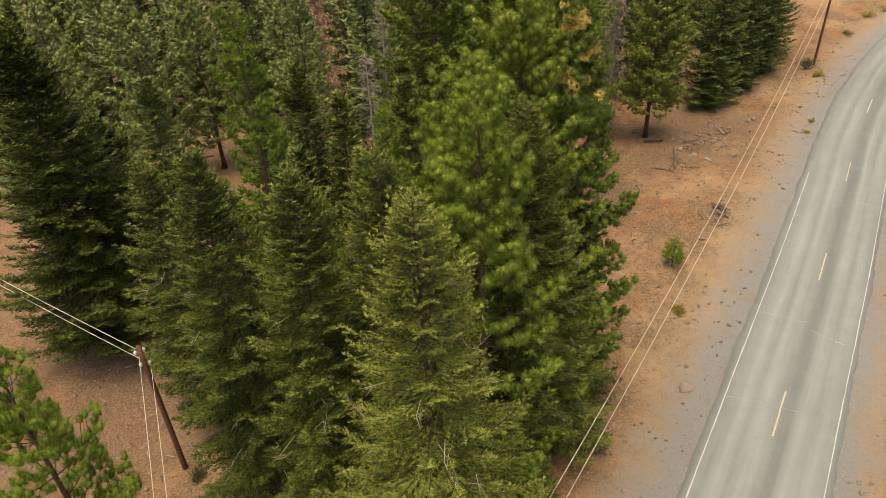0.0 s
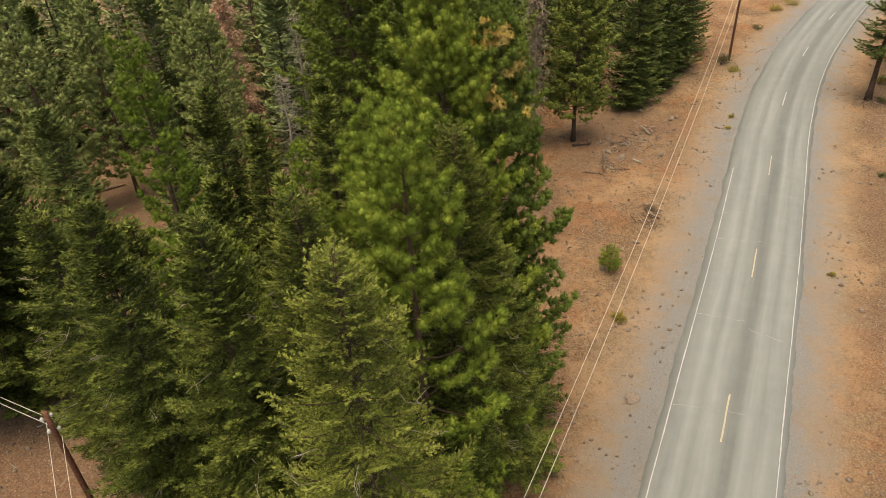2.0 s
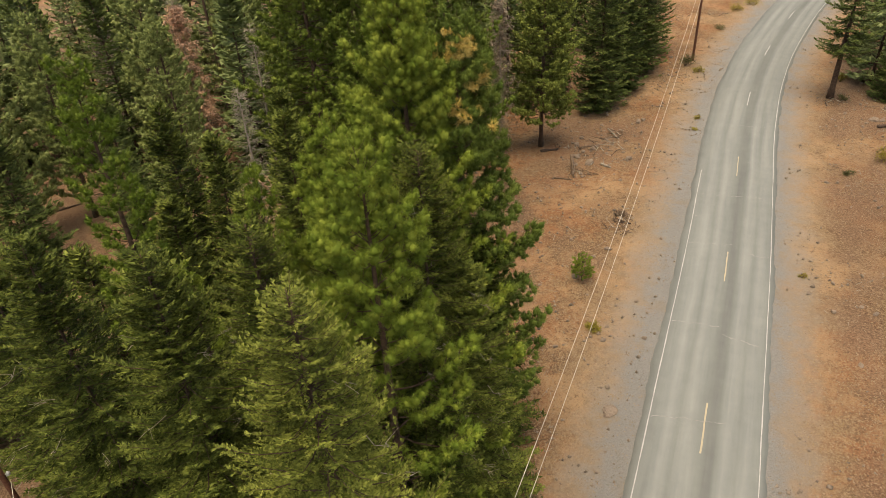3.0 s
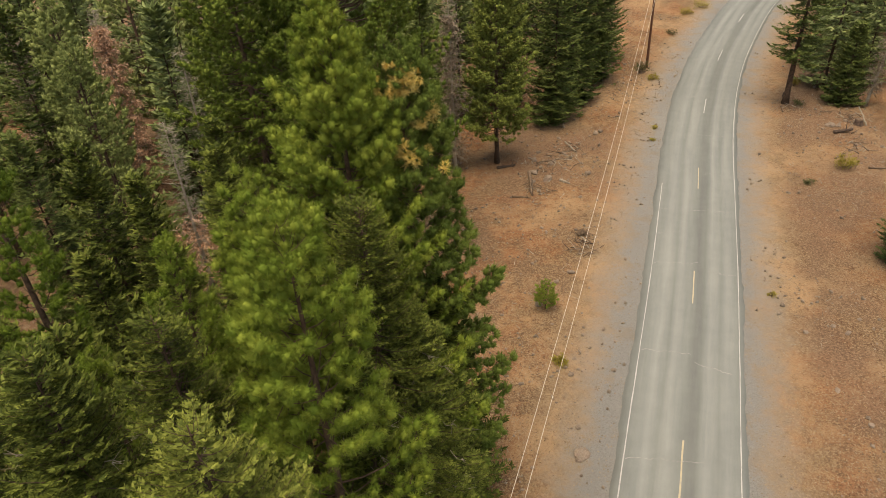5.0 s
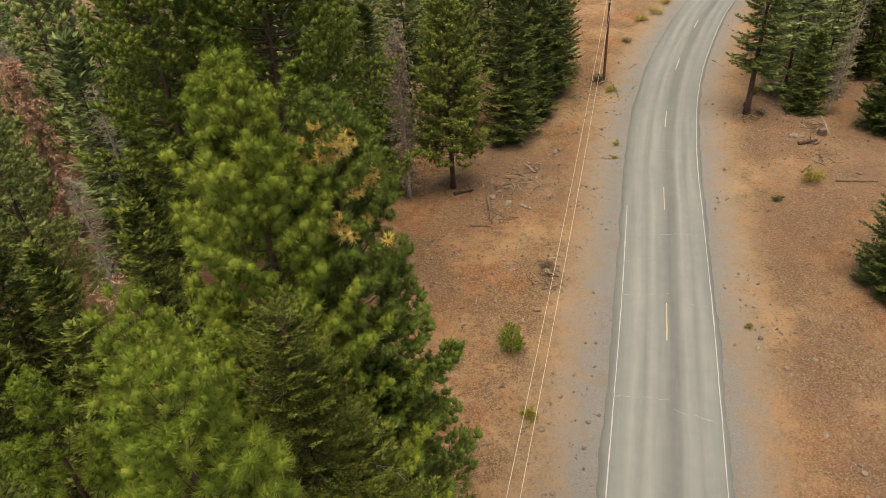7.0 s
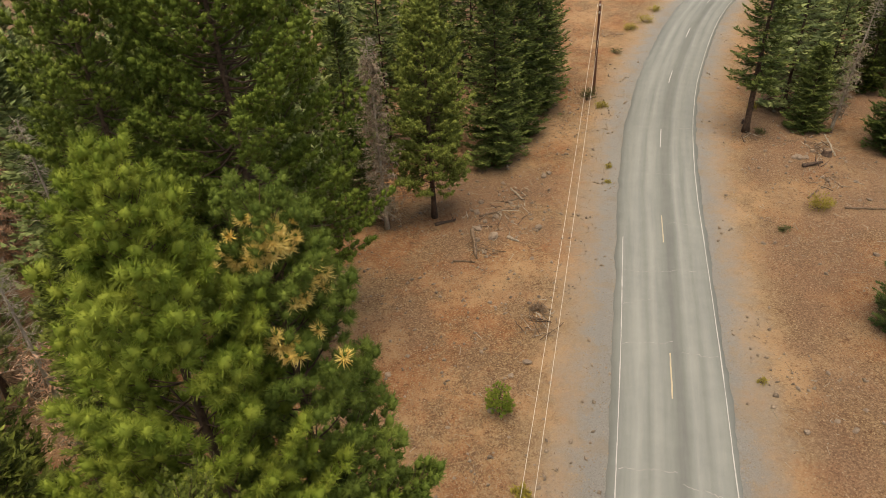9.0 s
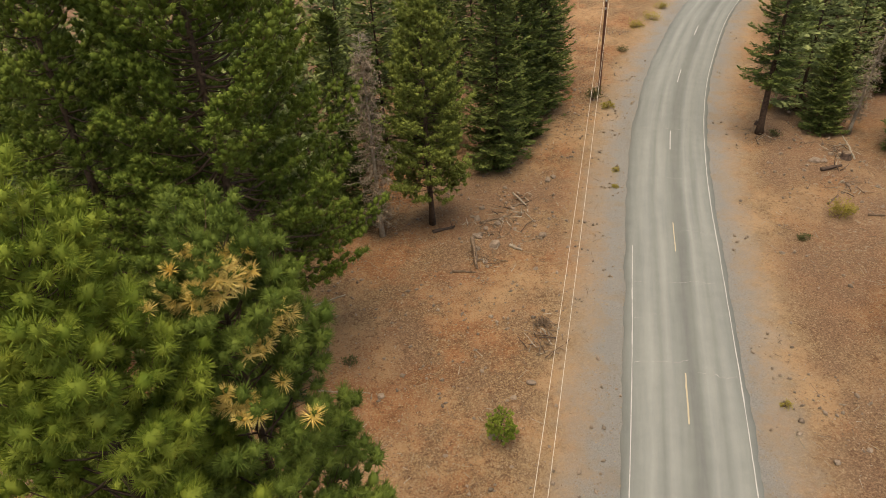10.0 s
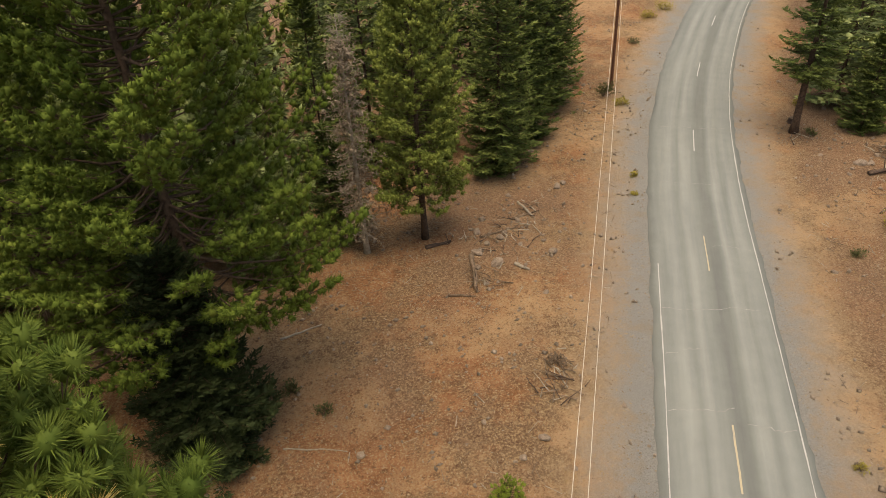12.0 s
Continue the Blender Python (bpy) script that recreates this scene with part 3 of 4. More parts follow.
def build_road():
    v, f, off = ribbon(0, ROAD_S[-1], -3.15, 2.98, 0.045, -0.10, ragged=0.16)
    me = raw_mesh("road", v, f, M_ASPHALT, False)
    me.attributes.new("across", "FLOAT", "POINT").data.foreach_set("value", off.astype(np.float32))
    me.attributes.new("along", "FLOAT", "POINT").data.foreach_set("value", np.tile(np.linspace(0, ROAD_S[-1], len(off) // 17), 17).astype(np.float32))
    road = tagged(new("road", me), "worn grey two-lane asphalt road with cracks", "road", kind="structure")
    for o, name in ((-2.70, "edge_line"), (2.70, "edge_line")):
        v, f, _ = ribbon(0, S_ZERO + 15.0 if o < 0 else ROAD_S[-1], o - 0.026, o + 0.026, 0.053, ragged=0.025, seed=3 if o > 0 else 8)
        part(name, raw_mesh(name, v, f, M_WHITE), road, "thin white edge line")
    for k in range(-9, 9):
        s = S_ZERO + 14.63 * k
        if 0 < s < ROAD_S[-1] - 5:
            v, f, _ = ribbon(s, s + 3.5, -0.038, 0.038, 0.050, ragged=0.03, seed=k)
            part("centre_dash", raw_mesh("centre_dash", v, f, M_YELLOW if k < 2 else M_WHITE), road, "faded yellow centre dash" if k < 2 else "faded pale centre dash")
    rng = np.random.default_rng(4)
    for s, a, b, slant, w in CRACKS:
        n = 26
        o = np.linspace(a, b, n)
        ss = S_ZERO + s + slant * (o - a) + np.cumsum(rng.normal(size=n)) * 0.05
        px, py = np.interp(ss, ROAD_S, ROAD[:, 0]), np.interp(ss, ROAD_S, ROAD[:, 1])
        q = np.stack([px, py], 1) + np.stack([np.interp(ss, ROAD_S, ROAD_N[:, i]) for i in (0, 1)], 1) * o[:, None]
        wid = 0.8 * w * rng.uniform(0.3, 1.0, n)[:, None] * 0.5
        t = unit(np.gradient(q, axis=0))
        perp = np.stack([-t[:, 1], t[:, 0]], 1)
        z = 0.049 - 0.006 * o * o
        v = np.concatenate([np.c_[q + perp * wid, z], np.c_[q - perp * wid, z]])
        i = np.arange(n - 1)
        part("crack", raw_mesh("crack", v, np.stack([i, i + 1, i + n + 1, i + n], 1), M_CRACK), road, "thin transverse crack")
    return road


# metres past the first dash, from offset, to offset, slant, width
CRACKS = [(-4.9, -2.6, 0.1, 0.10, 0.07), (-5.3, 0.3, 2.3, -0.30, 0.10), (3.9, -2.6, 0.2, 0.05, 0.06), (3.7, 0.6, 2.6, -0.1, 0.06), (11.2, -2.7, 2.7, 0.05, 0.05),
          (-13.0, -2.6, 1.0, 0.12, 0.06), (24.5, -2.6, 2.4, 0.04, 0.05), (-21.0, -1.5, 2.4, -0.15, 0.06), (33.0, -2.4, 2.6, 0.08, 0.05), (7.5, -2.6, -0.8, 0.2, 0.04), (17.0, 0.4, 2.6, -0.1, 0.04)]
road = build_road()


# ---- power line ----
def utility_pole(at, top, rz, label):
    e = holder("utility_pole", at, rz)
    h = top + 0.25
    p = np.stack([np.zeros(10), np.zeros(10), np.linspace(-0.4, h, 10)], 1)
    part("pole", raw_mesh("pole", *tube(p, np.linspace(0.145, 0.105, 10), 14), M_POLE, True), e)
    for z, x in ((top, 0.16), (top - 0.75, -0.16), (top - 0.05, -0.2), (top - 0.8, 0.2)):
        k = np.array([0, 0.05, 0.08, 0.12, 0.16, 0.20])
        body = tube(np.stack([np.full(6, x), np.zeros(6), z + k - 0.1], 1), np.array([0.05, 0.09, 0.055, 0.09, 0.055, 0.03]), 10)
        ins = part("insulator", raw_mesh("insulator", *body, M_GLASS, True), e, "white porcelain insulator")
        part("bracket", raw_mesh("bracket", *tube([(0, 0, z - 0.09), (x, 0, z - 0.09)], [0.025, 0.025], 6), M_STEEL), ins)
    return tagged(e, label, "utility pole", "power line poles")


def wire(a, b, sag):
    t = np.linspace(0, 1, 40)[:, None]
    p = np.array(a) * (1 - t) + np.array(b) * t
    p[:, 2] -= 4 * sag * (t * (1 - t))[:, 0]
    ob = new("power_wire", raw_mesh("power_wire", *tube(p, np.full(40, 0.013), 5), M_WIRE, True))
    return tagged(ob, "pale bare overhead wire strung between utility poles", "wire", "overhead wires")


POLE_A, POLE_B, POLE_C, POLE_D = (-13.5, 22.6), (38.3, 74.7), (-4.0, 2.0), (-61.0, 52.5)
utility_pole((*POLE_A, 0), 7.9, 30, "dark brown wooden utility pole with white insulators at the forest edge")
utility_pole((*POLE_B, 0), 8.8, 60, "dark brown wooden utility pole beside the road bend")
utility_pole((*POLE_C, 0), 8.2, 40, "dark brown wooden utility pole where two spans meet")
utility_pole((*POLE_D, 0), 8.2, 30, "dark brown wooden utility pole in the forest")
for o, dz in ((-0.22, 0.0), (0.22, -0.1)):
    wire((POLE_C[0] + o, POLE_C[1] - o * 0.5, 8.1 + dz), (POLE_B[0] + o * 0.87, POLE_B[1] - o * 0.5, 8.8 + dz), 2.3)
for o, dz in ((-0.16, 0.1), (0.16, -0.75)):
    wire((POLE_A[0] + o, POLE_A[1], 7.9 + dz), (POLE_D[0] + o, POLE_D[1], 8.2 + dz), 0.9)
    wire((POLE_A[0] + 0.1 + o, POLE_A[1] - 0.1, 7.6 + dz), (POLE_C[0] + o, POLE_C[1] - 0.1, 8.1 + dz * 0.6), 0.25)


# ---- trees ----
def gz(x, y):
    return float(ground_height(np.array([x]), np.array([y]))[0])


def add_fir(x, y, h, r, low, mat, seed, label, twigs=0, **k):
    rng = np.random.default_rng(seed)
    tr, li, le = fir_arrays(h, r, low, rng, **k)
    e = tree("fir_tree", (x, y, gz(x, y)), tr, li, le, mat, label=label, group="forest firs")
    if twigs:
        z = rng.uniform(low + 1, h * 0.88, twigs)
        a = rng.uniform(0, 6.28, twigs)
        reach = r * (1 - (z - low) / (h - low)) ** 0.72
        c = np.stack([np.cos(a) * reach * 0.6, np.sin(a) * reach * 0.6, z + 0.10], 1)
        d = unit(np.stack([np.cos(a), np.sin(a), rng.uniform(-0.25, 0.2, twigs)], 1) + rng.normal(size=(twigs, 3)) * 0.3)
        run = rng.uniform(0.5, 1.4, (twigs, 1)) * np.clip(reach[:, None] * 0.5, 0.4, 1.2)
        fork = np.repeat(c + d * run * rng.uniform(0.35, 0.8, (twigs, 1)), 4, 0)
        d4 = unit(np.repeat(d, 4, 0) + rng.normal(size=(twigs * 4, 3)) * 0.5)
        bend = c + d * run * 0.5 + rng.normal(size=(twigs, 3)) * run * 0.13
        tw = join(many_sticks(c, bend, 0.015, 0.011), many_sticks(bend, c + d * run, 0.011, 0.005), many_sticks(fork, fork + d4 * rng.uniform(0.15, 0.55, (twigs * 4, 1)), 0.008, 0.004))
        tagged(part("twigwork", raw_mesh("twigwork", *tw, M_DEADWOOD), e, "pale lichen-grey bare twigs"), kind="stuff")
    return e


def add_pine(x, y, h, r, low, mat, seed, label, **k):
    rng = np.random.default_rng(seed)
    tr, li, ends, axis, ln, tufts = pine_arrays(h, r, low, rng, **k)
    return tree("pine_tree", (x, y, gz(x, y)), tr, li, tufts, mat, label=label, group="forest pines")


def add_yellow_pine(x, y, h, r, low, seed, label):
    """A pine whose upper shoots on one side have dried to orange yellow behind their green ends."""
    rng = np.random.default_rng(seed)
    tr, li, ends, axis, ln, _ = pine_arrays(h, r, low, rng, shape=0.42, ragged=0.22, gap=0.60, each=6, clad=1.9)
    dying = np.zeros(len(ends), bool)
    for c, rad in (((-0.55, -0.5, h - 0.7), 0.75), ((0.30, -0.4, h - 0.6), 0.60), ((1.0, -0.9, h - 2.0), 0.70), ((0.0, -1.2, h - 2.7), 0.55), ((1.1, -1.1, h - 3.1), 0.50)):
        dying |= np.linalg.norm(ends - np.array(c), axis=1) < rad
    dying &= rng.uniform(size=len(ends)) < 0.8
    high, deep = ~dying & (ends[:, 2] > h - 7), ~dying & (ends[:, 2] <= h - 7)
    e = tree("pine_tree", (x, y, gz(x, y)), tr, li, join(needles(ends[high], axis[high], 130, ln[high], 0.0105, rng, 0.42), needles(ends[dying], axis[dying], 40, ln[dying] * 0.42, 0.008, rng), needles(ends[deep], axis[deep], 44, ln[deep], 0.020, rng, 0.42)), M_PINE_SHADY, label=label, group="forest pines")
    tagged(part("dying_foliage", raw_mesh("dying_foliage", *needles(ends[dying] - axis[dying] * 0.10, axis[dying], 110, ln[dying] * 1.05, 0.010, rng, 0.2), M_PINE_YELLOW), e, "orange-yellow dried needle tufts"), kind="stuff")
    return e


def add_dead(x, y, h, seed, label, lean=(0.0, 0.0), needles_left=None, r=1.3, low=1.5, leafy=2):
    rng = np.random.default_rng(seed)
    tr, path = trunk_mesh(h, 0.011 * h, rng, 0.01)
    z, az, L, el = branch_set(h, r, low, 0.28, 5, 0.6, rng, 0.6, 0.3, -0.25)
    foot = along_trunk(path, z)
    limbs = limb_mesh(foot, az, L, el, 0.12, 0.012)
    i = np.repeat(np.arange(len(L)), 5)
    s = rng.uniform(0.25, 1, len(i))
    st = on_branch(foot[i], az[i], L[i], el[i], s, 0.12)
    d = unit(np.stack([np.cos(az[i]), np.sin(az[i]), np.full(len(i), -0.1)], 1) + rng.normal(size=(len(i), 3)) * 0.55)
    tw = many_sticks(st, st + d * rng.uniform(0.12, 0.45, (len(i), 1)), 0.011, 0.005)
    crown = None
    if needles_left:
        b0 = np.repeat(st, leafy, 0) + rng.normal(size=(len(st) * leafy, 3)) * 0.12
        keep = b0[:, 2] < h * (0.9 if leafy > 3 else 0.62)
        b0 = b0[keep]
        dd = unit(rng.normal(size=(len(b0), 3)) + np.array([0, 0, -0.5]))
        ll = rng.uniform(0.15, 0.32, len(b0))
        crown = kites(b0, dd, ll, ll * 0.35, rng)
    e = tree("dead_tree", (x, y, gz(x, y)), tr, join(limbs, tw), crown, needles_left or M_RED, M_DEADWOOD, label=label, group="dead snags")
    e.matrix_basis = pose(x, y, gz(x, y), lean[0], lean[1], 0)
    return e


NEAR = dict(twigs=22, leaf=0.18, wide=0.44)
FINE = dict(twigs=26, leaf=0.115, wide=0.55, step=0.16)
DENSE = dict(gap=0.42, each=11, step=0.20, leaf=0.30, wide=0.46, ragged=0.22)
MIDDLE = dict(gap=0.50, each=8, step=0.22, leaf=0.30, wide=0.46, seg=2)
BACK = dict(gap=0.60, each=8, step=0.30, leaf=0.40, wide=0.46, seg=2)
MID_PINE = dict(blades=26, width=0.026, seg=2)
add_fir(-0.3, 14.8, 20.1, 4.7, 1.2, M_FIR_GOLD, 11, "golden-green fir with lichen-grey twigs in the roadside grove", **FINE)
add_fir(-1.7, 19.3, 19.0, 4.0, 1.5, M_FIR_GOLD, 12, "tall yellow-green fir in the roadside grove", **FINE)
add_fir(-4.7, 19.4, 18.4, 4.0, 1.5, M_FIR, 13, "bushy green fir with pale new tips in the grove", **NEAR)
add_fir(-8.4, 21.3, 18.2, 3.7, 2.0, M_FIR, 14, "bushy green fir beside a slimmer one in the grove", **NEAR)
add_fir(-12.3, 25.3, 15.6, 3.2, 3.2, M_FIR, 15, "slender green fir at the grove's edge", **NEAR)
add_fir(3.2, 23.1, 18.6, 3.0, 1.0, M_FIR_GOLD, 16, "slim olive fir with a blunt top among pines", shape=0.45, **FINE)
add_fir(4.4, 24.0, 14.0, 3.5, 0.6, M_FIR, 17, "dense dark fir at the grove's roadside edge", **NEAR)
add_fir(-6.4, 24.8, 14.8, 3.6, 0.8, M_FIR, 18, "shaded green fir inside the grove", **MIDDLE)
add_fir(2.5, 20.6, 15.5, 2.6, 0.5, M_FIR, 19, "pale-tipped slim fir under the grove's pines", **NEAR)
add_fir(-20.4, 32.2, 19.6, 5.6, 2.2, M_FIR, 20, "broad dark green fir standing beside open soil", gap=0.46, each=11, step=0.20, leaf=0.27, wide=0.46)
add_fir(-19.4, 35.4, 13.4, 4.0, 1.0, M_FIR, 21, "broad lower fir behind a taller one", **MIDDLE)
add_pine(1.35, 19.2, 20.8, 3.7, 3.0, M_PINE, 31, "bright green long-needled pine with round tufts", fine=9, shape=0.50)
add_pine(0.6, 21.9, 20.5, 3.3, 4.0, M_PINE, 32, "tall bright green long-needled pine in the grove", fine=8, shape=0.52)
add_pine(3.2, 26.8, 22.9, 4.9, 2.0, M_PINE, 33, "tallest bright green pine in the grove", shape=0.55, needle=0.31, fine=8, gap=0.66, each=6, clad=2.0, bias=(3.6, 0.15))
add_fir(5.7, 27.4, 12.5, 3.0, 0.5, M_FIR, 22, "dense green fir under a yellowing pine", **MIDDLE)
add_yellow_pine(5.2, 28.3, 20.9, 3.8, 1.5, 34, "green pine with orange dying shoots near its top")
add_pine(-1.8, 22.3, 18.8, 1.7, 7.0, M_PINE, 35, "narrow young olive pine between firs", needle=0.27, gap=0.6)
add_pine(-4.4, 21.8, 16.2, 1.0, 9.0, M_PINE, 36, "thin young pine between firs", gap=0.6, needle=0.26)
add_pine(-8.4, 29.0, 20.3, 2.1, 3.0, M_PINE, 37, "open-crowned olive pine behind the grove", gap=0.80, each=5, shape=0.30, ragged=0.40, blades=64, width=0.015, clad=1.7)
add_pine(-11.4, 13.2, 16.4, 3.1, 2.0, M_PINE, 38, "bright green pine with round tufts near the utility pole", needle=0.31, blades=90)
add_pine(4.6, 48.6, 27.0, 7.4, 5.5, M_PINE_DEEP, 39, "large spreading dark green pine at the clearing's edge", gap=0.60, each=8, needle=0.35, blades=22, width=0.025, step=0.46, shape=0.40, clad=3.0, sides=3)
add_pine(-1.2, 49.8, 25.0, 4.8, 6.5, M_PINE_DEEP, 40, "large pine behind the clearing", gap=0.66, each=6, needle=0.36, blades=26, width=0.023, step=0.46, shape=0.42, clad=2.2, sides=3)
add_fir(4.0, 46.4, 10.0, 3.1, 0.1, M_FIR_SHADED, 41, "low dense fir under a large pine, coloured dark for its shade", shape=0.5, **DENSE)
add_pine(16.9, 58.5, 17.5, 3.2, 2.9, M_PINE_DULL, 42, "olive pine with a bare lower trunk at the clearing", gap=0.46, each=8, needle=0.31, step=0.36, shape=0.52, clad=2.2, **MID_PINE)
add_fir(11.9, 60.4, 7.5, 2.2, 0.2, M_FIR_DARK, 43, "small dark fir at a dead tree's foot", **MIDDLE)
add_dead(13.2, 58.2, 14.3, 44, "grey dead conifer with fine bare twigs", needles_left=M_GREY, r=1.9, leafy=4)
add_dead(-4.9, 40.6, 14.7, 45, "bleached dead snag with reddish lower twigs", needles_left=M_RED, r=1.4)
add_dead(-4.9, 50.1, 15.4, 46, "thin bleached dead snag among firs")
add_dead(-12.3, 62.8, 15.3, 47, "dead conifer with rust-red needles", needles_left=M_RED, r=2.3, leafy=9)
add_dead(-20.0, 66.7, 14.0, 48, "bushy grey dead conifer deep in the forest", needles_left=M_GREY, r=2.2, leafy=7)
add_pine(-10.7, 49.3, 16.4, 3.3, 1.5, M_PINE_HAZED, 67, "bushy olive pine behind the grove", gap=0.7, each=6, shape=0.55, **MID_PINE)
add_fir(-2.6, 38.6, 14.0, 2.7, 0.5, M_FIR, 68, "pale green fir beside a bleached snag", **MIDDLE)
for n, (x, y, h, r) in enumerate([(24.3, 65.2, 16.0, 3.1), (27.6, 69.4, 16.0, 3.2), (31.6, 73.6, 15.0, 3.2), (20.5, 70.0, 17.5, 3.2), (34.2, 78.6, 15.5, 3.0)]):
    add_fir(x, y, h, r, 0.5, M_FIR_DARK, 50 + n, "dense dark green fir in a row by the clearing", shape=0.50, gap=0.52, each=10, step=0.25, leaf=0.34, wide=0.46, seg=2)
add_fir(46.4, 61.9, 15.0, 2.8, 4.8, M_FIR_DARK, 60, "dark fir with a bare lower trunk beside the road", gap=0.70, each=9, step=0.22, leaf=0.34, wide=0.46, ragged=0.4, stem=0.018, shape=0.5)
add_fir(51.4, 60.6, 7.6, 2.0, 0.3, M_FIR_DARK, 61, "small dense dark fir beside the road", **DENSE)
add_fir(39.4, 36.4, 12.0, 3.0, 0.1, M_FIR_DARK, 62, "round bushy dark fir beside the road", shape=0.42, gap=0.36, each=12, step=0.17, leaf=0.22, wide=0.48, ragged=0.14)
add_fir(62.5, 65.5, 14.0, 3.2, 0.4, M_FIR, 63, "green fir on the far side of the road", **BACK)
add_fir(55.2, 54.6, 14.0, 2.9, 0.4, M_FIR_DARK, 69, "dense dark fir at the verge across the road", **DENSE)
add_dead(53.0, 59.2, 12.5, 64, "leaning grey dead snag beside the road", lean=(0, 6), needles_left=M_GREY, r=1.0)
for n, (x, y, h, r) in enumerate([(-4.6, 33.6, 12.0, 2.6), (-0.9, 34.0, 11.0, 2.5), (-4.2, 29.2, 11.0, 2.4), (-8.0, 33.6, 12.2, 2.7), (-11.6, 31.2, 11.5, 2.7), (-8.7, 38.6, 15.0, 2.9), (-3.2, 43.6, 13.2, 2.8)]):
    add_fir(x, y, h, r, 0.3, M_FIR, 70 + n, "green understorey fir behind the grove", **MIDDLE)
add_fir(-6.1, 37.0, 13.9, 2.2, 0.5, M_FIR, 65, "slim green fir behind the grove", **MIDDLE)
add_fir(-12.6, 42.3, 14.6, 2.6, 0.5, M_FIR_DARK, 66, "dark fir behind the grove", **MIDDLE)
# These pines carry the needle colour lightened for distance haze.
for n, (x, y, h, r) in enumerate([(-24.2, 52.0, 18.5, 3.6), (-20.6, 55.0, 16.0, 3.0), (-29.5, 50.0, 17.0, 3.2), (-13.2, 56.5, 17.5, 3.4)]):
    add_pine(x, y, h, r, 2.5, M_PINE_HAZED, 80 + n, "tall pine beyond the grove, greyed as if by haze", shape=0.55, needle=0.40, step=0.45, gap=0.75, each=6, **MID_PINE)
for n, (x, y, h, r) in enumerate([(-2.6, 57.5, 17.5, 3.8), (-7.7, 61.5, 15.0, 3.0), (-21.5, 46.5, 11.5, 3.0), (-17.0, 58.5, 16.5, 2.6), (-0.2, 62.0, 18.0, 3.6)]):
    add_fir(x, y, h, r, 0.6, M_FIR_DARK, 90 + n, "tall dark fir in the forest beyond the grove", **BACK)


# ---- the forest behind ----
# Most background crowns use the greens with haze mixed into the colour.
def prototypes():
    out = []
    for k in range(5):
        rng = np.random.default_rng(100 + k)
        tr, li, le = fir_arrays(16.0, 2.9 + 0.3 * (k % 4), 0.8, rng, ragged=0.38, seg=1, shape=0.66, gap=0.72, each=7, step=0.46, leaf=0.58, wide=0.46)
        out.append(("fir_tree", tr, li, le, (M_FIR_HAZED, M_FIR_HAZED, M_FIR_DARK, M_FIR_HAZED, M_FIR_DARK)[k], ("dark green fir in the forest", "green fir in the forest")[k % 2]))
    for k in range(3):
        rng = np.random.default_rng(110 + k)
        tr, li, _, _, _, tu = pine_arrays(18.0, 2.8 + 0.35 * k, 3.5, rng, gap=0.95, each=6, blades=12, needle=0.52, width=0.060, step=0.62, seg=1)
        out.append(("pine_tree", tr, li, tu, (M_PINE_HAZED, M_PINE_HAZED, M_PINE_DULL)[k], ("olive green pine in the forest", "green pine in the forest")[k % 2]))
    return out


# dead trees that stand clear of green neighbours on their near side
OPEN_LANES = ((-12.3, 62.8), (-20.0, 66.7), (-4.9, 50.1), (-4.9, 40.6))


def forest_spots(rng):
    spots = [(o.matrix_basis.translation.x, o.matrix_basis.translation.y) for o in scene.objects if o.parent is None and o.name.split(".")[0] in ("fir_tree", "pine_tree", "dead_tree")]
    fixed, out = len(spots), []
    for _ in range(9000):
        x, y = rng.uniform(-88, 100), rng.uniform(30, 100)
        right = x > np.interp(y, ROAD[:, 1], ROAD[:, 0])
        if right:
            d, _ = road_distance(np.array([x]), np.array([y]))
            if d[0] < 9.5 or x > 82 or y < 64 or x < 51 or y > 92:
                continue
        elif x > forest_edge(y) or x < -0.66 * y - 2:
            continue
        if (x + 24.5) ** 2 / 60 + (y - 56) ** 2 / 60 < 1 or (y < 56 and x > -34):
            continue
        if any(0 < (b - y) < 13 and abs(x - a - (3.0 - a) * (b - y) / (b - 6.0)) < 2.8 for a, b in OPEN_LANES):
            continue
        gap = 3.5 if y < 72 else 5.6
        if all((x - a) ** 2 + (y - b) ** 2 > gap * gap for a, b in spots):
            spots.append((x, y))
            out.append((x, y))
    return out


def plant_forest():
    rng = np.random.default_rng(7)
    spots, kinds = forest_spots(rng), prototypes()
    masters = [None] * len(kinds)
    for x, y in spots:
        k = int(rng.choice(8, p=[0.16, 0.14, 0.14, 0.13, 0.13, 0.10, 0.10, 0.10])) if x < 45 else int(rng.integers(0, 5))
        s = rng.uniform(0.72, 1.22)
        m = pose(x, y, gz(x, y), 0, 0, rng.uniform(0, 360)) @ Matrix.Diagonal((s * rng.uniform(0.85, 1.1), s * rng.uniform(0.85, 1.1), s, 1))
        if masters[k] is None:
            name, tr, li, cr, mat, label = kinds[k]
            masters[k] = tree(name, (x, y, gz(x, y)), tr, li, cr, mat, label=label, group="background forest")
            masters[k].matrix_basis = pose(x, y, gz(x, y))
        else:
            copy_thing(masters[k], m)
    return len(spots)


plant_forest()


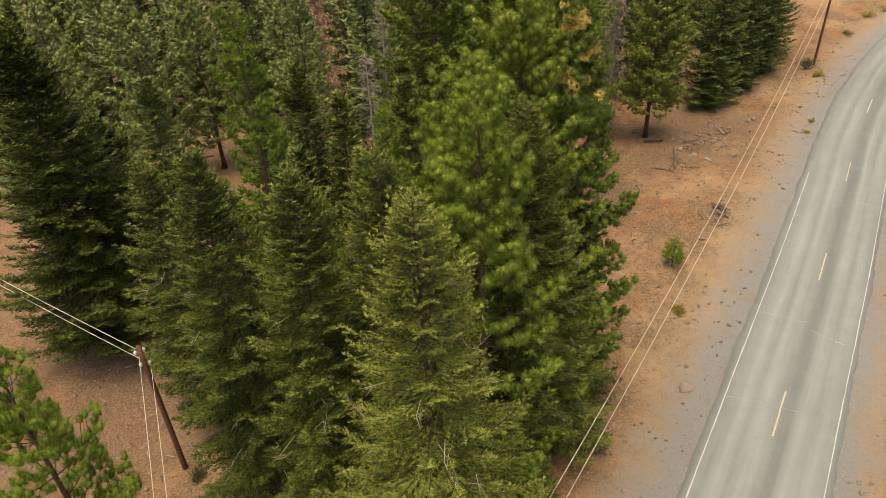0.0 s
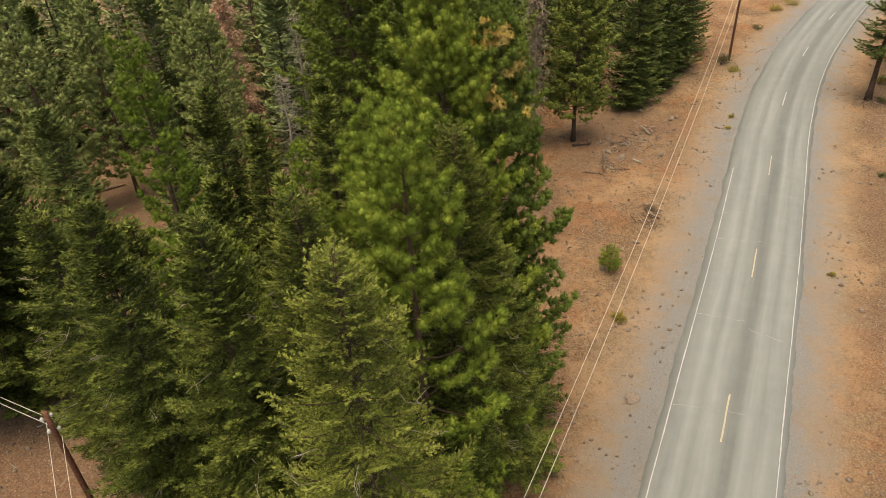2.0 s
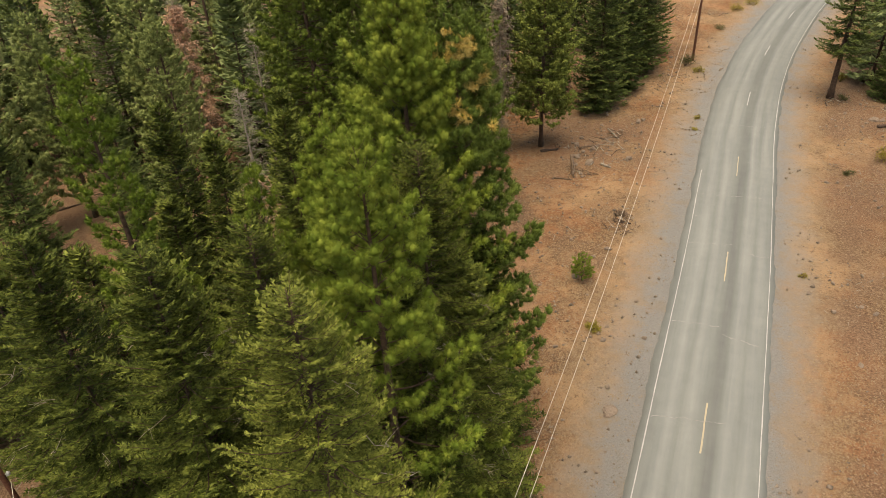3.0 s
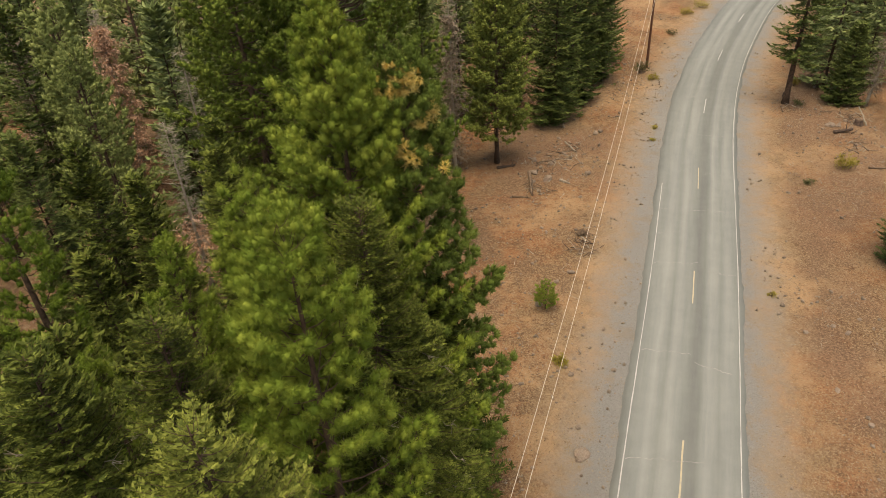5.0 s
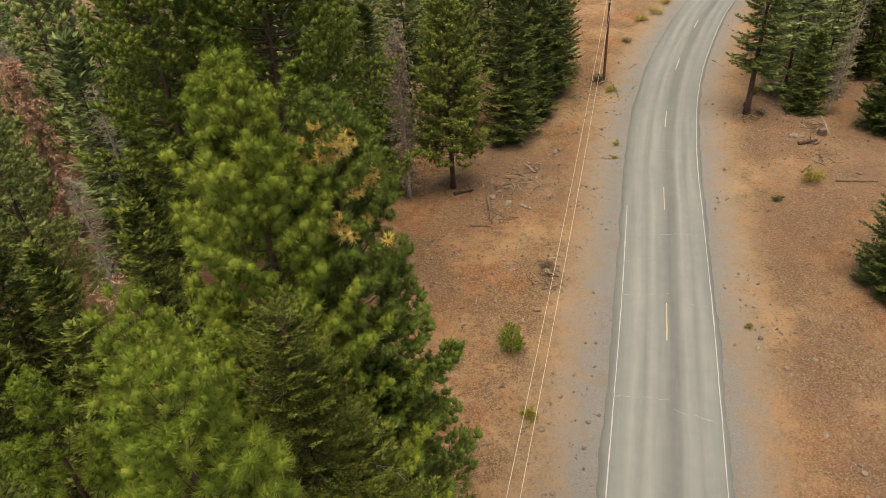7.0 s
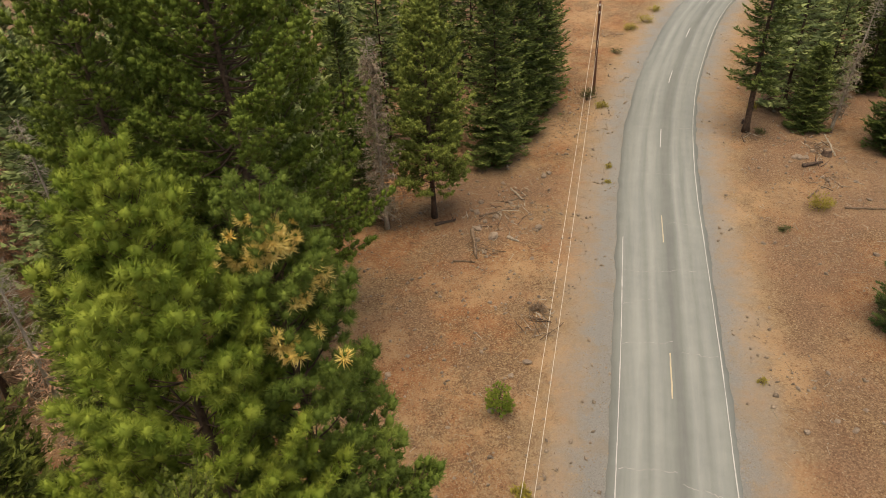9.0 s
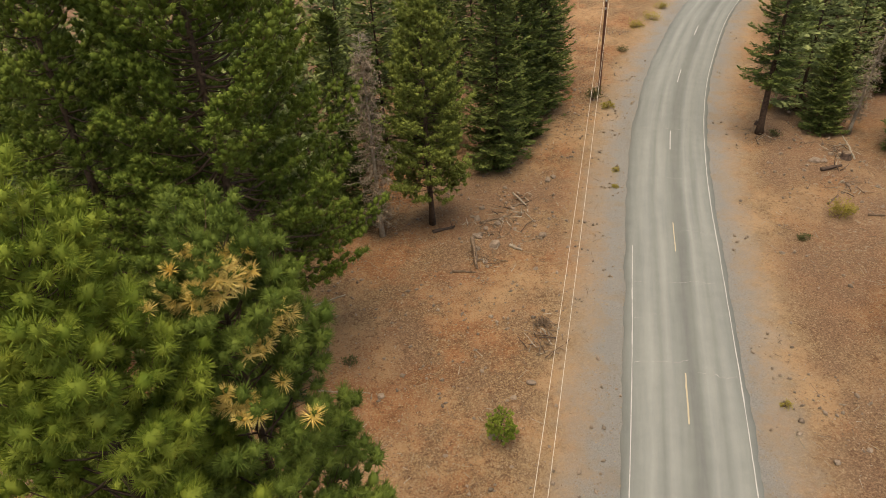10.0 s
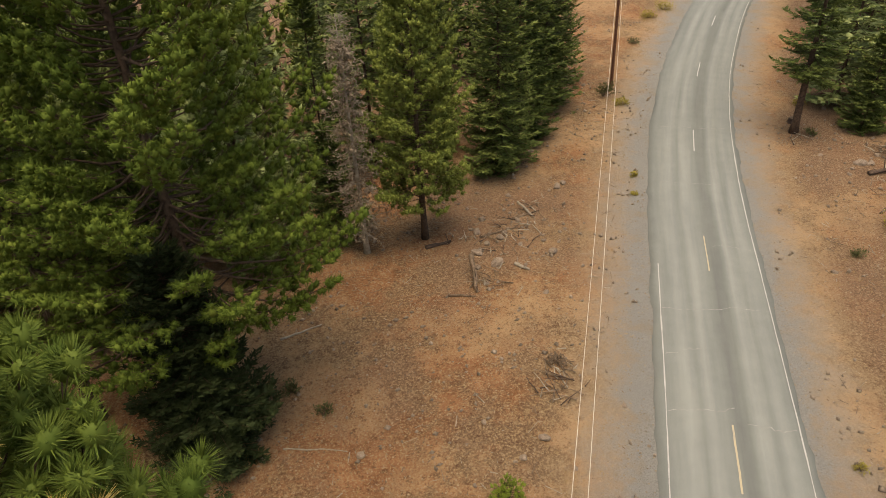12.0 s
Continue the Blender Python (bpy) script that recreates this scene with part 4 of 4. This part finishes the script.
# ---- loose things on the ground ----
def stone_mesh(rng, flat=0.65, sub=2):
    bm = bmesh.new()
    bmesh.ops.create_icosphere(bm, subdivisions=sub, radius=1.0)
    off = Vector(rng.uniform(-50, 50, 3))
    for v in bm.verts:
        k = 1 + 0.55 * noise.noise(v.co * 0.9 + off) + 0.18 * noise.noise(v.co * 2.6 + off)
        v.co = Vector((v.co.x * k, v.co.y * k * 0.8, v.co.z * k * flat))
    me = bpy.data.meshes.new("rock")
    bm.to_mesh(me)
    bm.free()
    me.materials.append(M_STONE)
    return me


def add_rock(x, y, size, seed, label, flat=0.65):
    rng = np.random.default_rng(seed)
    ob = new("rock", stone_mesh(rng, flat))
    ob.matrix_basis = pose(x, y, gz(x, y) + size * flat * 0.35, rng.uniform(-12, 12), rng.uniform(-12, 12), rng.uniform(0, 360)) @ Matrix.Scale(size, 4)
    return tagged(ob, label, "rock", "loose rocks")


ROCKS = [(12.5, 27.5, 0.62, 0.40, "pale flat rock by the gravel shoulder"), (20.0, 54.5, 0.50, 0.8, "grey boulder among dead wood"), (19.4, 56.0, 0.45, 0.6, "grey rock among dead wood"), (17.3, 41.8, 0.34, 0.6, "brown rock on bare soil"),
         (16.1, 41.2, 0.25, 0.6, "brown rock on bare soil"), (26.9, 61.2, 0.38, 0.7, "pale rock near the forest edge"), (27.5, 61.4, 0.33, 0.7, "pale rock beside another"), (46.9, 56.0, 0.50, 0.7, "pale boulder across the road"),
         (21.4, 42.3, 0.17, 0.8, "dark stone on the shoulder"), (21.7, 44.5, 0.14, 0.8, "dark stone on the shoulder"), (13.0, 29.2, 0.20, 0.7, "pale stone by the shoulder"), (14.6, 34.0, 0.18, 0.7, "brown stone on bare soil"),
         (17.2, 36.0, 0.20, 0.7, "pale stone on bare soil"), (16.4, 32.6, 0.22, 0.7, "dark stone on the shoulder"), (22.9, 58.4, 0.3, 0.7, "grey rock among dead wood"), (-10.4, 26.3, 0.35, 0.7, "reddish rock near the utility pole"),
         (-23.5, 30.6, 0.32, 0.8, "grey rock on the forest floor"), (9.7, 43.6, 0.28, 0.6, "brown rock in dry duff"), (17.9, 40.0, 0.15, 0.7, "brown stone on bare soil"), (15.2, 43.5, 0.18, 0.7, "brown stone on bare soil")]
rock_rng = np.random.default_rng(88)
for _ in range(22):
    ROCKS.append((rock_rng.normal(21.4, 2.4), rock_rng.normal(57.0, 1.6), 0.16 + 0.26 * rock_rng.uniform() ** 2, 0.7, "grey rock among dead wood"))
for _ in range(14):
    ROCKS.append((rock_rng.normal(46.0, 2.6), rock_rng.normal(53.0, 3.0), 0.14 + 0.2 * rock_rng.uniform() ** 2, 0.7, "brown stone on the verge among sticks"))
for n, (x, y, size, flat, label) in enumerate(ROCKS):
    add_rock(x, y, size * 0.75, 200 + n, label, flat)


def shoulder_rocks():
    """Fist- to head-sized stones strewn between the gravel shoulder and the forest."""
    rng = np.random.default_rng(77)
    for n in range(90):
        k = int(np.interp(rng.uniform(24, 76), ROAD[:, 1], np.arange(len(ROAD))))
        far = -rng.uniform(5.8, 13.0) if rng.uniform() < 0.68 else rng.uniform(5.0, 15.0)
        x, y = ROAD[k] + ROAD_N[k] * far
        if x > forest_edge(y) + 1.5 or y < 48:
            add_rock(x, y, 0.07 + 0.16 * rng.uniform() ** 2, 900 + n, "small brown stone on bare soil" if far < 0 else "small brown stone on the verge", rng.uniform(0.5, 0.8))


shoulder_rocks()


def add_log(name, a, b, r, mat, seed, label, rise=(0.0, 0.0), knots=4):
    """A fallen stem with a little bow, a broken end and stubs of branches."""
    rng = np.random.default_rng(seed)
    t = np.linspace(0, 1, 9)
    p = np.stack([a[0] + (b[0] - a[0]) * t, a[1] + (b[1] - a[1]) * t, np.zeros(9)], 1)
    p[:, :2] += np.cumsum(rng.normal(size=(9, 2)), axis=0) * 0.012 * np.hypot(b[0] - a[0], b[1] - a[1])
    p[:, 2] = ground_height(p[:, 0], p[:, 1]) + r * 0.55 + rise[0] * (1 - t) + rise[1] * t
    pieces = [tube(p, r * (1 - 0.5 * t) * rng.uniform(0.85, 1.15, 9), 8)]
    if knots:
        i = rng.integers(1, 8, knots)
        d = unit(rng.normal(size=(knots, 3)) + np.array([0, 0, 0.7]))
        pieces.append(many_sticks(p[i], p[i] + d * rng.uniform(1.5, 5, (knots, 1)) * r, r * 0.3, r * 0.12))
    return tagged(new(name, raw_mesh(name, *join(*pieces), mat, False)), label, name.replace("_", " "), "fallen wood")


LOGS = [("fallen_log", (16.6, 57.4), (18.3, 57.7), 0.14, M_CHAR, "short charred log on dry soil", (0, 0)), ("fallen_log", (18.6, 54.9), (18.2, 52.6), 0.17, M_LOG, "broken weathered log leaning on soil", (0.75, 0)), ("fallen_log", (16.5, 52.8), (17.9, 52.1), 0.09, M_LOG, "small weathered log on soil", (0, 0)),
        ("fallen_log", (21.0, 54.1), (21.6, 53.2), 0.13, M_DEADWOOD, "pale split log piece", (0, 0)), ("fallen_log", (22.6, 58.6), (24.4, 59.0), 0.10, M_LOG, "weathered branch log among rocks", (0, 0)), ("fallen_log", (20.0, 57.4), (22.4, 57.7), 0.09, M_LOG, "thin weathered log among rocks", (0, 0)),
        ("fallen_log", (23.6, 60.0), (24.0, 58.4), 0.09, M_DEADWOOD, "bleached log end among rocks", (0.3, 0)), ("fallen_log", (45.0, 48.6), (47.6, 47.2), 0.10, M_LOG, "thin fallen log across the road", (0, 0)), ("fallen_log", (46.2, 54.6), (47.8, 54.2), 0.18, M_CHAR, "charred broken log on the verge", (0, 0.2)),
        ("fallen_log", (50.0, 55.2), (51.6, 58.2), 0.08, M_DEADWOOD, "pale fallen branch leaning on a stump", (0, 0.5)), ("fallen_log", (43.6, 50.8), (45.0, 51.4), 0.09, M_LOG, "weathered log piece on the verge", (0, 0)), ("fallen_log", (6.6, 45.0), (9.2, 44.0), 0.04, M_DEADWOOD, "long pale stick on dry duff", (0, 0)),
        ("fallen_log", (7.3, 52.2), (9.4, 52.6), 0.07, M_DEADWOOD, "pale stick lying in the clearing", (0, 0)), ("fallen_log", (3.2, 79.5), (10.2, 79.0), 0.14, M_DEADWOOD, "bleached fallen trunk on the forest floor", (0.2, 0.4)), ("fallen_log", (-12.6, 24.2), (-10.2, 23.2), 0.20, M_CHAR, "charred fallen log beneath the grove", (0, 0)),
        ("fallen_log", (-9.9, 23.2), (-9.0, 21.9), 0.09, M_LOG, "weathered branch beneath the grove", (0.1, 0)), ("fallen_log", (-16.9, 29.2), (-12.8, 28.4), 0.09, M_LOG, "thin fallen log behind the utility pole", (0, 0)), ("fallen_log", (-19.6, 30.0), (-16.4, 30.8), 0.05, M_DEADWOOD, "long pale branch on the forest floor", (0, 0.2)),
        ("fallen_log", (-8.6, 19.6), (-7.2, 17.6), 0.04, M_DEADWOOD, "pale thin branch on soil", (0, 0)), ("fallen_log", (-6.5, 20.8), (-5.7, 19.0), 0.05, M_LOG, "dark thin branch on soil", (0, 0)), ("fallen_log", (-27.4, 58.4), (-24.6, 60.2), 0.16, M_DEADWOOD, "bleached fallen trunk in a forest gap", (0, 0.5)),
        ("fallen_log", (-25.4, 56.2), (-22.4, 57.4), 0.14, M_LOG, "weathered fallen trunk in a forest gap", (0, 0)), ("fallen_log", (-21.8, 32.8), (-20.5, 34.5), 0.05, M_DEADWOOD, "pale branch under a broad fir", (0, 0))]
for n, (name, a, b, r, mat, label, rise) in enumerate(LOGS):
    add_log(name, a, b, r, mat, 300 + n, label, rise)


def add_stump(x, y, r, h, seed, label):
    rng = np.random.default_rng(seed)
    e = holder("tree_stump", (x, y, gz(x, y)))
    p = np.stack([np.zeros(6), np.zeros(6), np.linspace(-0.15, h, 6)], 1)
    part("stump_body", raw_mesh("stump_body", *tube(p, r * np.array([1.6, 1.35, 1.12, 1.0, 0.97, 0.94]), 12), M_CHAR, False), e)
    p2 = np.array([[0, 0, h + 0.004], [0, 0, h + 0.03]])
    part("cut_face", raw_mesh("cut_face", *tube(p2, [r * 0.86, r * 0.8], 12), M_LOG), e, "weathered brown cut face")
    return tagged(e, label, "stump")


add_stump(49.4, 55.6, 0.35, 0.5, 401, "dark weathered stump across the road")
add_stump(47.6, 63.5, 0.30, 0.35, 402, "low dark stump behind a roadside fir")


def add_shrub(x, y, r, h, mat, seed, label, n=260, category="shrub"):
    rng = np.random.default_rng(seed)
    e = holder("shrub", (x, y, gz(x, y)))
    k = 26
    a, q = rng.uniform(0, 6.28, k), rng.uniform(0.2, 1.0, k)
    tips = np.stack([np.cos(a) * r * q, np.sin(a) * r * q, h * (0.45 + 0.55 * rng.uniform(size=k)) * (1.1 - 0.5 * q)], 1)
    st = many_sticks(np.zeros((k, 3)) + np.array([0, 0, -0.03]), tips, 0.014, 0.005)
    i = rng.integers(0, k, n)
    base = tips[i] * rng.uniform(0.45, 1.0, (n, 1)) + rng.normal(size=(n, 3)) * r * 0.13
    base[:, 2] = np.maximum(base[:, 2], 0.03)
    ln = rng.uniform(0.6, 1.2, n) * min(0.16, r * 0.3)
    lv = kites(base, unit(tips[i] + rng.normal(size=(n, 3)) * r * 0.6 + np.array([0, 0, h * 0.4])), ln, ln * 0.5, rng)
    tagged(part("stems", raw_mesh("stems", *st, M_LOG), e), kind="stuff")
    tagged(part("foliage", raw_mesh("foliage", *lv, mat), e), kind="stuff")
    return tagged(e, label, category, "low shrubs")


SHRUBS = [(7.1, 23.6, 0.95, 0.9, M_SHRUB, "grey-olive leafy shrub near the grove", 700), (13.7, 33.9, 0.55, 0.5, M_SHRUB_YELLOW, "small yellow flowering shrub on bare soil", 420), (19.7, 45.8, 0.55, 0.4, M_LOG, "brown dead shrub on bare soil", 260),
          (37.6, 71.6, 0.75, 0.55, M_SHRUB_YELLOW, "yellow-green shrub below the utility pole", 360), (37.0, 73.6, 1.1, 1.5, M_SHRUB, "grey-green bush at the pole's foot", 600), (43.4, 49.4, 1.0, 1.3, M_SHRUB_YELLOW, "yellow-green shrub across the road", 800), (39.1, 47.8, 0.45, 0.4, M_SHRUB, "grey low shrub across the road", 260),
          (32.4, 60.5, 0.40, 0.3, M_SHRUB_YELLOW, "low green weed on the shoulder", 200), (31.1, 58.3, 0.36, 0.25, M_SHRUB_YELLOW, "low green weed on the shoulder", 200), (7.4, 48.4, 0.55, 0.6, M_SHRUB, "green weed in dry duff", 260), (8.6, 46.5, 0.5, 0.7, M_SHRUB, "thin green seedling in dry duff", 200),
          (51.5, 91.0, 1.3, 0.8, M_SHRUB_YELLOW, "spreading yellow shrub beyond the bend", 600), (54.5, 92.6, 1.4, 0.8, M_SHRUB_YELLOW, "spreading yellow shrub beyond the bend", 600), (46.2, 84.4, 0.8, 0.6, M_SHRUB, "grey shrub on the verge", 300), (47.2, 61.0, 0.6, 0.5, M_SHRUB, "green weed at a roadside fir's foot", 260),
          (58.0, 96.0, 1.2, 0.8, M_SHRUB_YELLOW, "spreading yellow shrub beyond the bend", 500), (49.8, 65.5, 0.6, 1.0, M_SHRUB_YELLOW, "thin yellow-green seedling behind a fir", 260), (-12.7, 22.0, 0.6, 0.45, M_SHRUB, "olive weeds at the utility pole's foot", 300), (-11.8, 20.6, 0.5, 0.35, M_SHRUB, "olive weeds near the utility pole", 240),
          (-14.6, 26.6, 0.7, 0.4, M_SHRUB, "green weeds behind the utility pole", 300), (-9.0, 20.2, 0.6, 0.4, M_SHRUB, "low green weeds on soil", 260), (11.5, 62.0, 0.9, 0.6, M_SHRUB, "low green bush at the forest edge", 300), (28.4, 36.2, 0.35, 0.3, M_SHRUB_YELLOW, "dry yellow weed on the shoulder", 160)]
for n, (x, y, r, h, mat, label, count) in enumerate(SHRUBS):
    add_shrub(x, y, r, h, mat, 500 + n, label, count)


def add_sapling(x, y, h, r, seed, label):
    rng = np.random.default_rng(seed)
    tr, li, ends, axis, ln, tu = pine_arrays(h, r, 0.45, rng, gap=0.17, each=6, blades=60, needle=0.19, width=0.009, step=0.17, clad=0.5)
    return tree("pine_sapling", (x, y, gz(x, y)), tr, li, tu, M_PINE, label=label, category="sapling")


add_sapling(14.5, 38.8, 2.0, 0.46, 601, "small bright green pine sapling on bare soil")


def add_pile(x, y, r, seed, n, label, long=1.5):
    """A heap of dead limbs, a stick at a time."""
    rng = np.random.default_rng(seed)
    e = holder("branch_pile", (x, y, gz(x, y)))
    for k in range(n):
        c = rng.normal(size=2) * r * 0.45
        a, L = rng.uniform(0, math.pi), rng.uniform(0.3, 1.0) * long
        d = np.array([math.cos(a), math.sin(a), rng.uniform(-0.12, 0.25)]) * L * 0.5
        mid = np.array([c[0], c[1], 0.05 + rng.uniform(0, 0.18) + abs(d[2])])
        t = np.linspace(-1, 1, 4)[:, None]
        p = mid + d * t + rng.normal(size=(4, 3)) * 0.02
        part("stick", raw_mesh("stick", *tube(p, np.linspace(0.030, 0.013, 4) * rng.uniform(0.7, 1.4), 5), (M_LOG, M_DEADWOOD, M_LOG, M_CHAR)[k % 4]), e)
    return tagged(e, label, "branch pile", "fallen wood")


add_pile(19.0, 44.3, 1.3, 701, 22, "heap of dead grey branches on bare soil")
add_pile(22.2, 57.6, 1.8, 702, 26, "scattered dead limbs among rocks")
add_pile(18.6, 53.4, 1.1, 703, 12, "dead limbs around a broken log")
add_pile(20.4, 56.6, 2.4, 707, 34, "weathered sticks and broken wood strewn among rocks", 0.9)
add_pile(24.2, 59.4, 1.8, 708, 24, "weathered sticks strewn near the forest edge", 0.9)
add_pile(19.6, 45.0, 1.4, 709, 20, "short grey sticks beside a branch heap", 0.7)
add_pile(46.6, 52.4, 2.4, 710, 26, "dead sticks strewn over the verge", 1.1)
add_pile(49.6, 57.2, 1.8, 711, 18, "dead limbs around a stump", 1.4)
add_pile(-17.2, 31.0, 1.4, 704, 14, "dead limbs under a broad fir")
add_pile(45.8, 60.6, 0.8, 705, 9, "pale dead limbs at a roadside fir's foot")
add_pile(-10.6, 23.6, 0.9, 706, 12, "charred limbs beneath the grove")


# ---- litter too small to pick apart ----
def open_spots(n, rng, box, clear=3.3):
    x, y = rng.uniform(box[0], box[1], n), rng.uniform(box[2], box[3], n)
    d, _ = road_distance(x, y)
    keep = d > clear
    return x[keep], y[keep], d[keep]


BOX = (-26, 60, 16, 92)


def scatter_pebbles():
    rng = np.random.default_rng(21)
    x, y, d = open_spots(24000, rng, BOX)
    dens = lattice(x, y, 5.0, 31) * 0.7 + lattice(x, y, 1.6, 32) * 0.5 + np.where(d < 6.5, -0.12, 0)
    keep = dens > 0.60
    x, y = x[keep], y[keep]
    n = len(x)
    size = 0.03 + 0.13 * rng.uniform(size=n) ** 3.5
    octa = np.array([(1, 0, 0), (0, 1, 0), (-1, 0, 0), (0, -1, 0), (0, 0, 1), (0, 0, -1)], float)
    f = np.array([(0, 1, 4), (1, 2, 4), (2, 3, 4), (3, 0, 4), (1, 0, 5), (2, 1, 5), (3, 2, 5), (0, 3, 5)])
    v = octa[None] * rng.uniform(0.7, 1.3, (n, 6, 1)) * rng.uniform(0.6, 1.3, (n, 1, 3)) * size[:, None, None]
    v += np.stack([x, y, ground_height(x, y) + size * 0.3], 1)[:, None]
    me = raw_mesh("pebbles", v.reshape(-1, 3), (np.arange(n)[:, None, None] * 6 + f).reshape(-1, 3), M_PEBBLE)
    return tagged(new("pebbles", me), "small pale and brown stones strewn over soil", "pebbles", kind="stuff")


def scatter_twigs():
    rng = np.random.default_rng(22)
    x, y, d = open_spots(20000, rng, BOX, 5.0)
    dens = lattice(x, y, 7.0, 33) * 0.8 + lattice(x, y, 2.0, 34) * 0.4
    dens += 0.55 * np.exp(-((x - 21) ** 2 + (y - 56) ** 2) / 45) + 0.2 * np.exp(-((x - 46) ** 2 + (y - 54) ** 2) / 90) + 0.15 * (x < -6)
    keep = dens > 0.66
    x, y = x[keep], y[keep]
    n = len(x)
    a, L = rng.uniform(0, 6.28, n), 0.10 + 0.8 * rng.uniform(size=n) ** 3
    z = ground_height(x, y)
    s = np.stack([x, y, z + 0.012], 1)
    e = s + np.stack([np.cos(a) * L, np.sin(a) * L, rng.uniform(-0.01, 0.06, n)], 1)
    r = 0.010 + 0.022 * rng.uniform(size=n) ** 2
    half = rng.uniform(size=n) < 0.5
    for name, sel, mat, label in (("twigs", half, M_LOG, "brown dead twigs littering the soil"), ("pale_twigs", ~half, M_DEADWOOD, "bleached twigs and chips littering the soil")):
        tagged(new(name, raw_mesh(name, *many_sticks(s[sel], e[sel], r[sel], r[sel] * 0.5), mat)), label, "twigs", kind="stuff")


def scatter_grass():
    rng = np.random.default_rng(23)
    x, y, d = open_spots(26000, rng, BOX, 4.6)
    dens = lattice(x, y, 8.0, 35) * 0.7 + lattice(x, y, 2.2, 36) * 0.45 + np.where(d < 9, 0.10, 0)
    keep = dens > 0.66
    x, y = x[keep], y[keep]
    m = 6
    n = len(x) * m
    bx, by = np.repeat(x, m) + rng.normal(size=n) * 0.07, np.repeat(y, m) + rng.normal(size=n) * 0.07
    b0 = np.stack([bx, by, np.repeat(ground_height(x, y), m) - 0.01], 1)
    dirs = unit(rng.normal(size=(n, 3)) * np.array([0.8, 0.8, 0.2]) + np.array([0, 0, 0.75]))
    L = rng.uniform(0.06, 0.22, n)
    side = unit(np.cross(dirs, rng.normal(size=(n, 3)))) * 0.010
    v = np.stack([b0 - side, b0 + side, b0 + dirs * L[:, None]], 1).reshape(-1, 3)
    me = raw_mesh("dry_grass", v, np.arange(3 * n).reshape(-1, 3), M_GRASS)
    return tagged(new("dry_grass", me), "sparse straw-coloured dry grass", "grass", kind="stuff")


def scatter_duff():
    """Flakes of bark, cones and needle duff lying flat."""
    rng = np.random.default_rng(24)
    x, y, d = open_spots(150000, rng, (-24, 56, 18, 80), 4.2)
    dens = lattice(x, y, 6.0, 37) * 0.7 + lattice(x, y, 1.8, 38) * 0.45 + np.where(x > 38, 0.28, 0) + np.where(d < 7, -0.15, 0)
    keep = dens > rng.uniform(0.35, 0.85, len(x))
    x, y = x[keep], y[keep]
    n = len(x)
    a, L = rng.uniform(0, 6.28, n), 0.035 + 0.10 * rng.uniform(size=n) ** 2
    c = np.stack([x, y, ground_height(x, y) + 0.012], 1)
    p = np.stack([np.cos(a), np.sin(a), rng.uniform(-0.1, 0.35, n)], 1) * L[:, None]
    q = np.stack([-np.sin(a), np.cos(a), rng.uniform(-0.2, 0.2, n)], 1) * (L * rng.uniform(0.2, 0.6, n))[:, None]
    v = np.stack([c - p, c + q, c + p], 1).reshape(-1, 3)
    me = raw_mesh("forest_duff", v, np.arange(3 * n).reshape(-1, 3), M_DUFF)
    return tagged(new("forest_duff", me), "brown and straw-coloured bark flakes and needle duff", "duff", kind="stuff")


scatter_duff()
scatter_pebbles()
scatter_twigs()
scatter_grass()
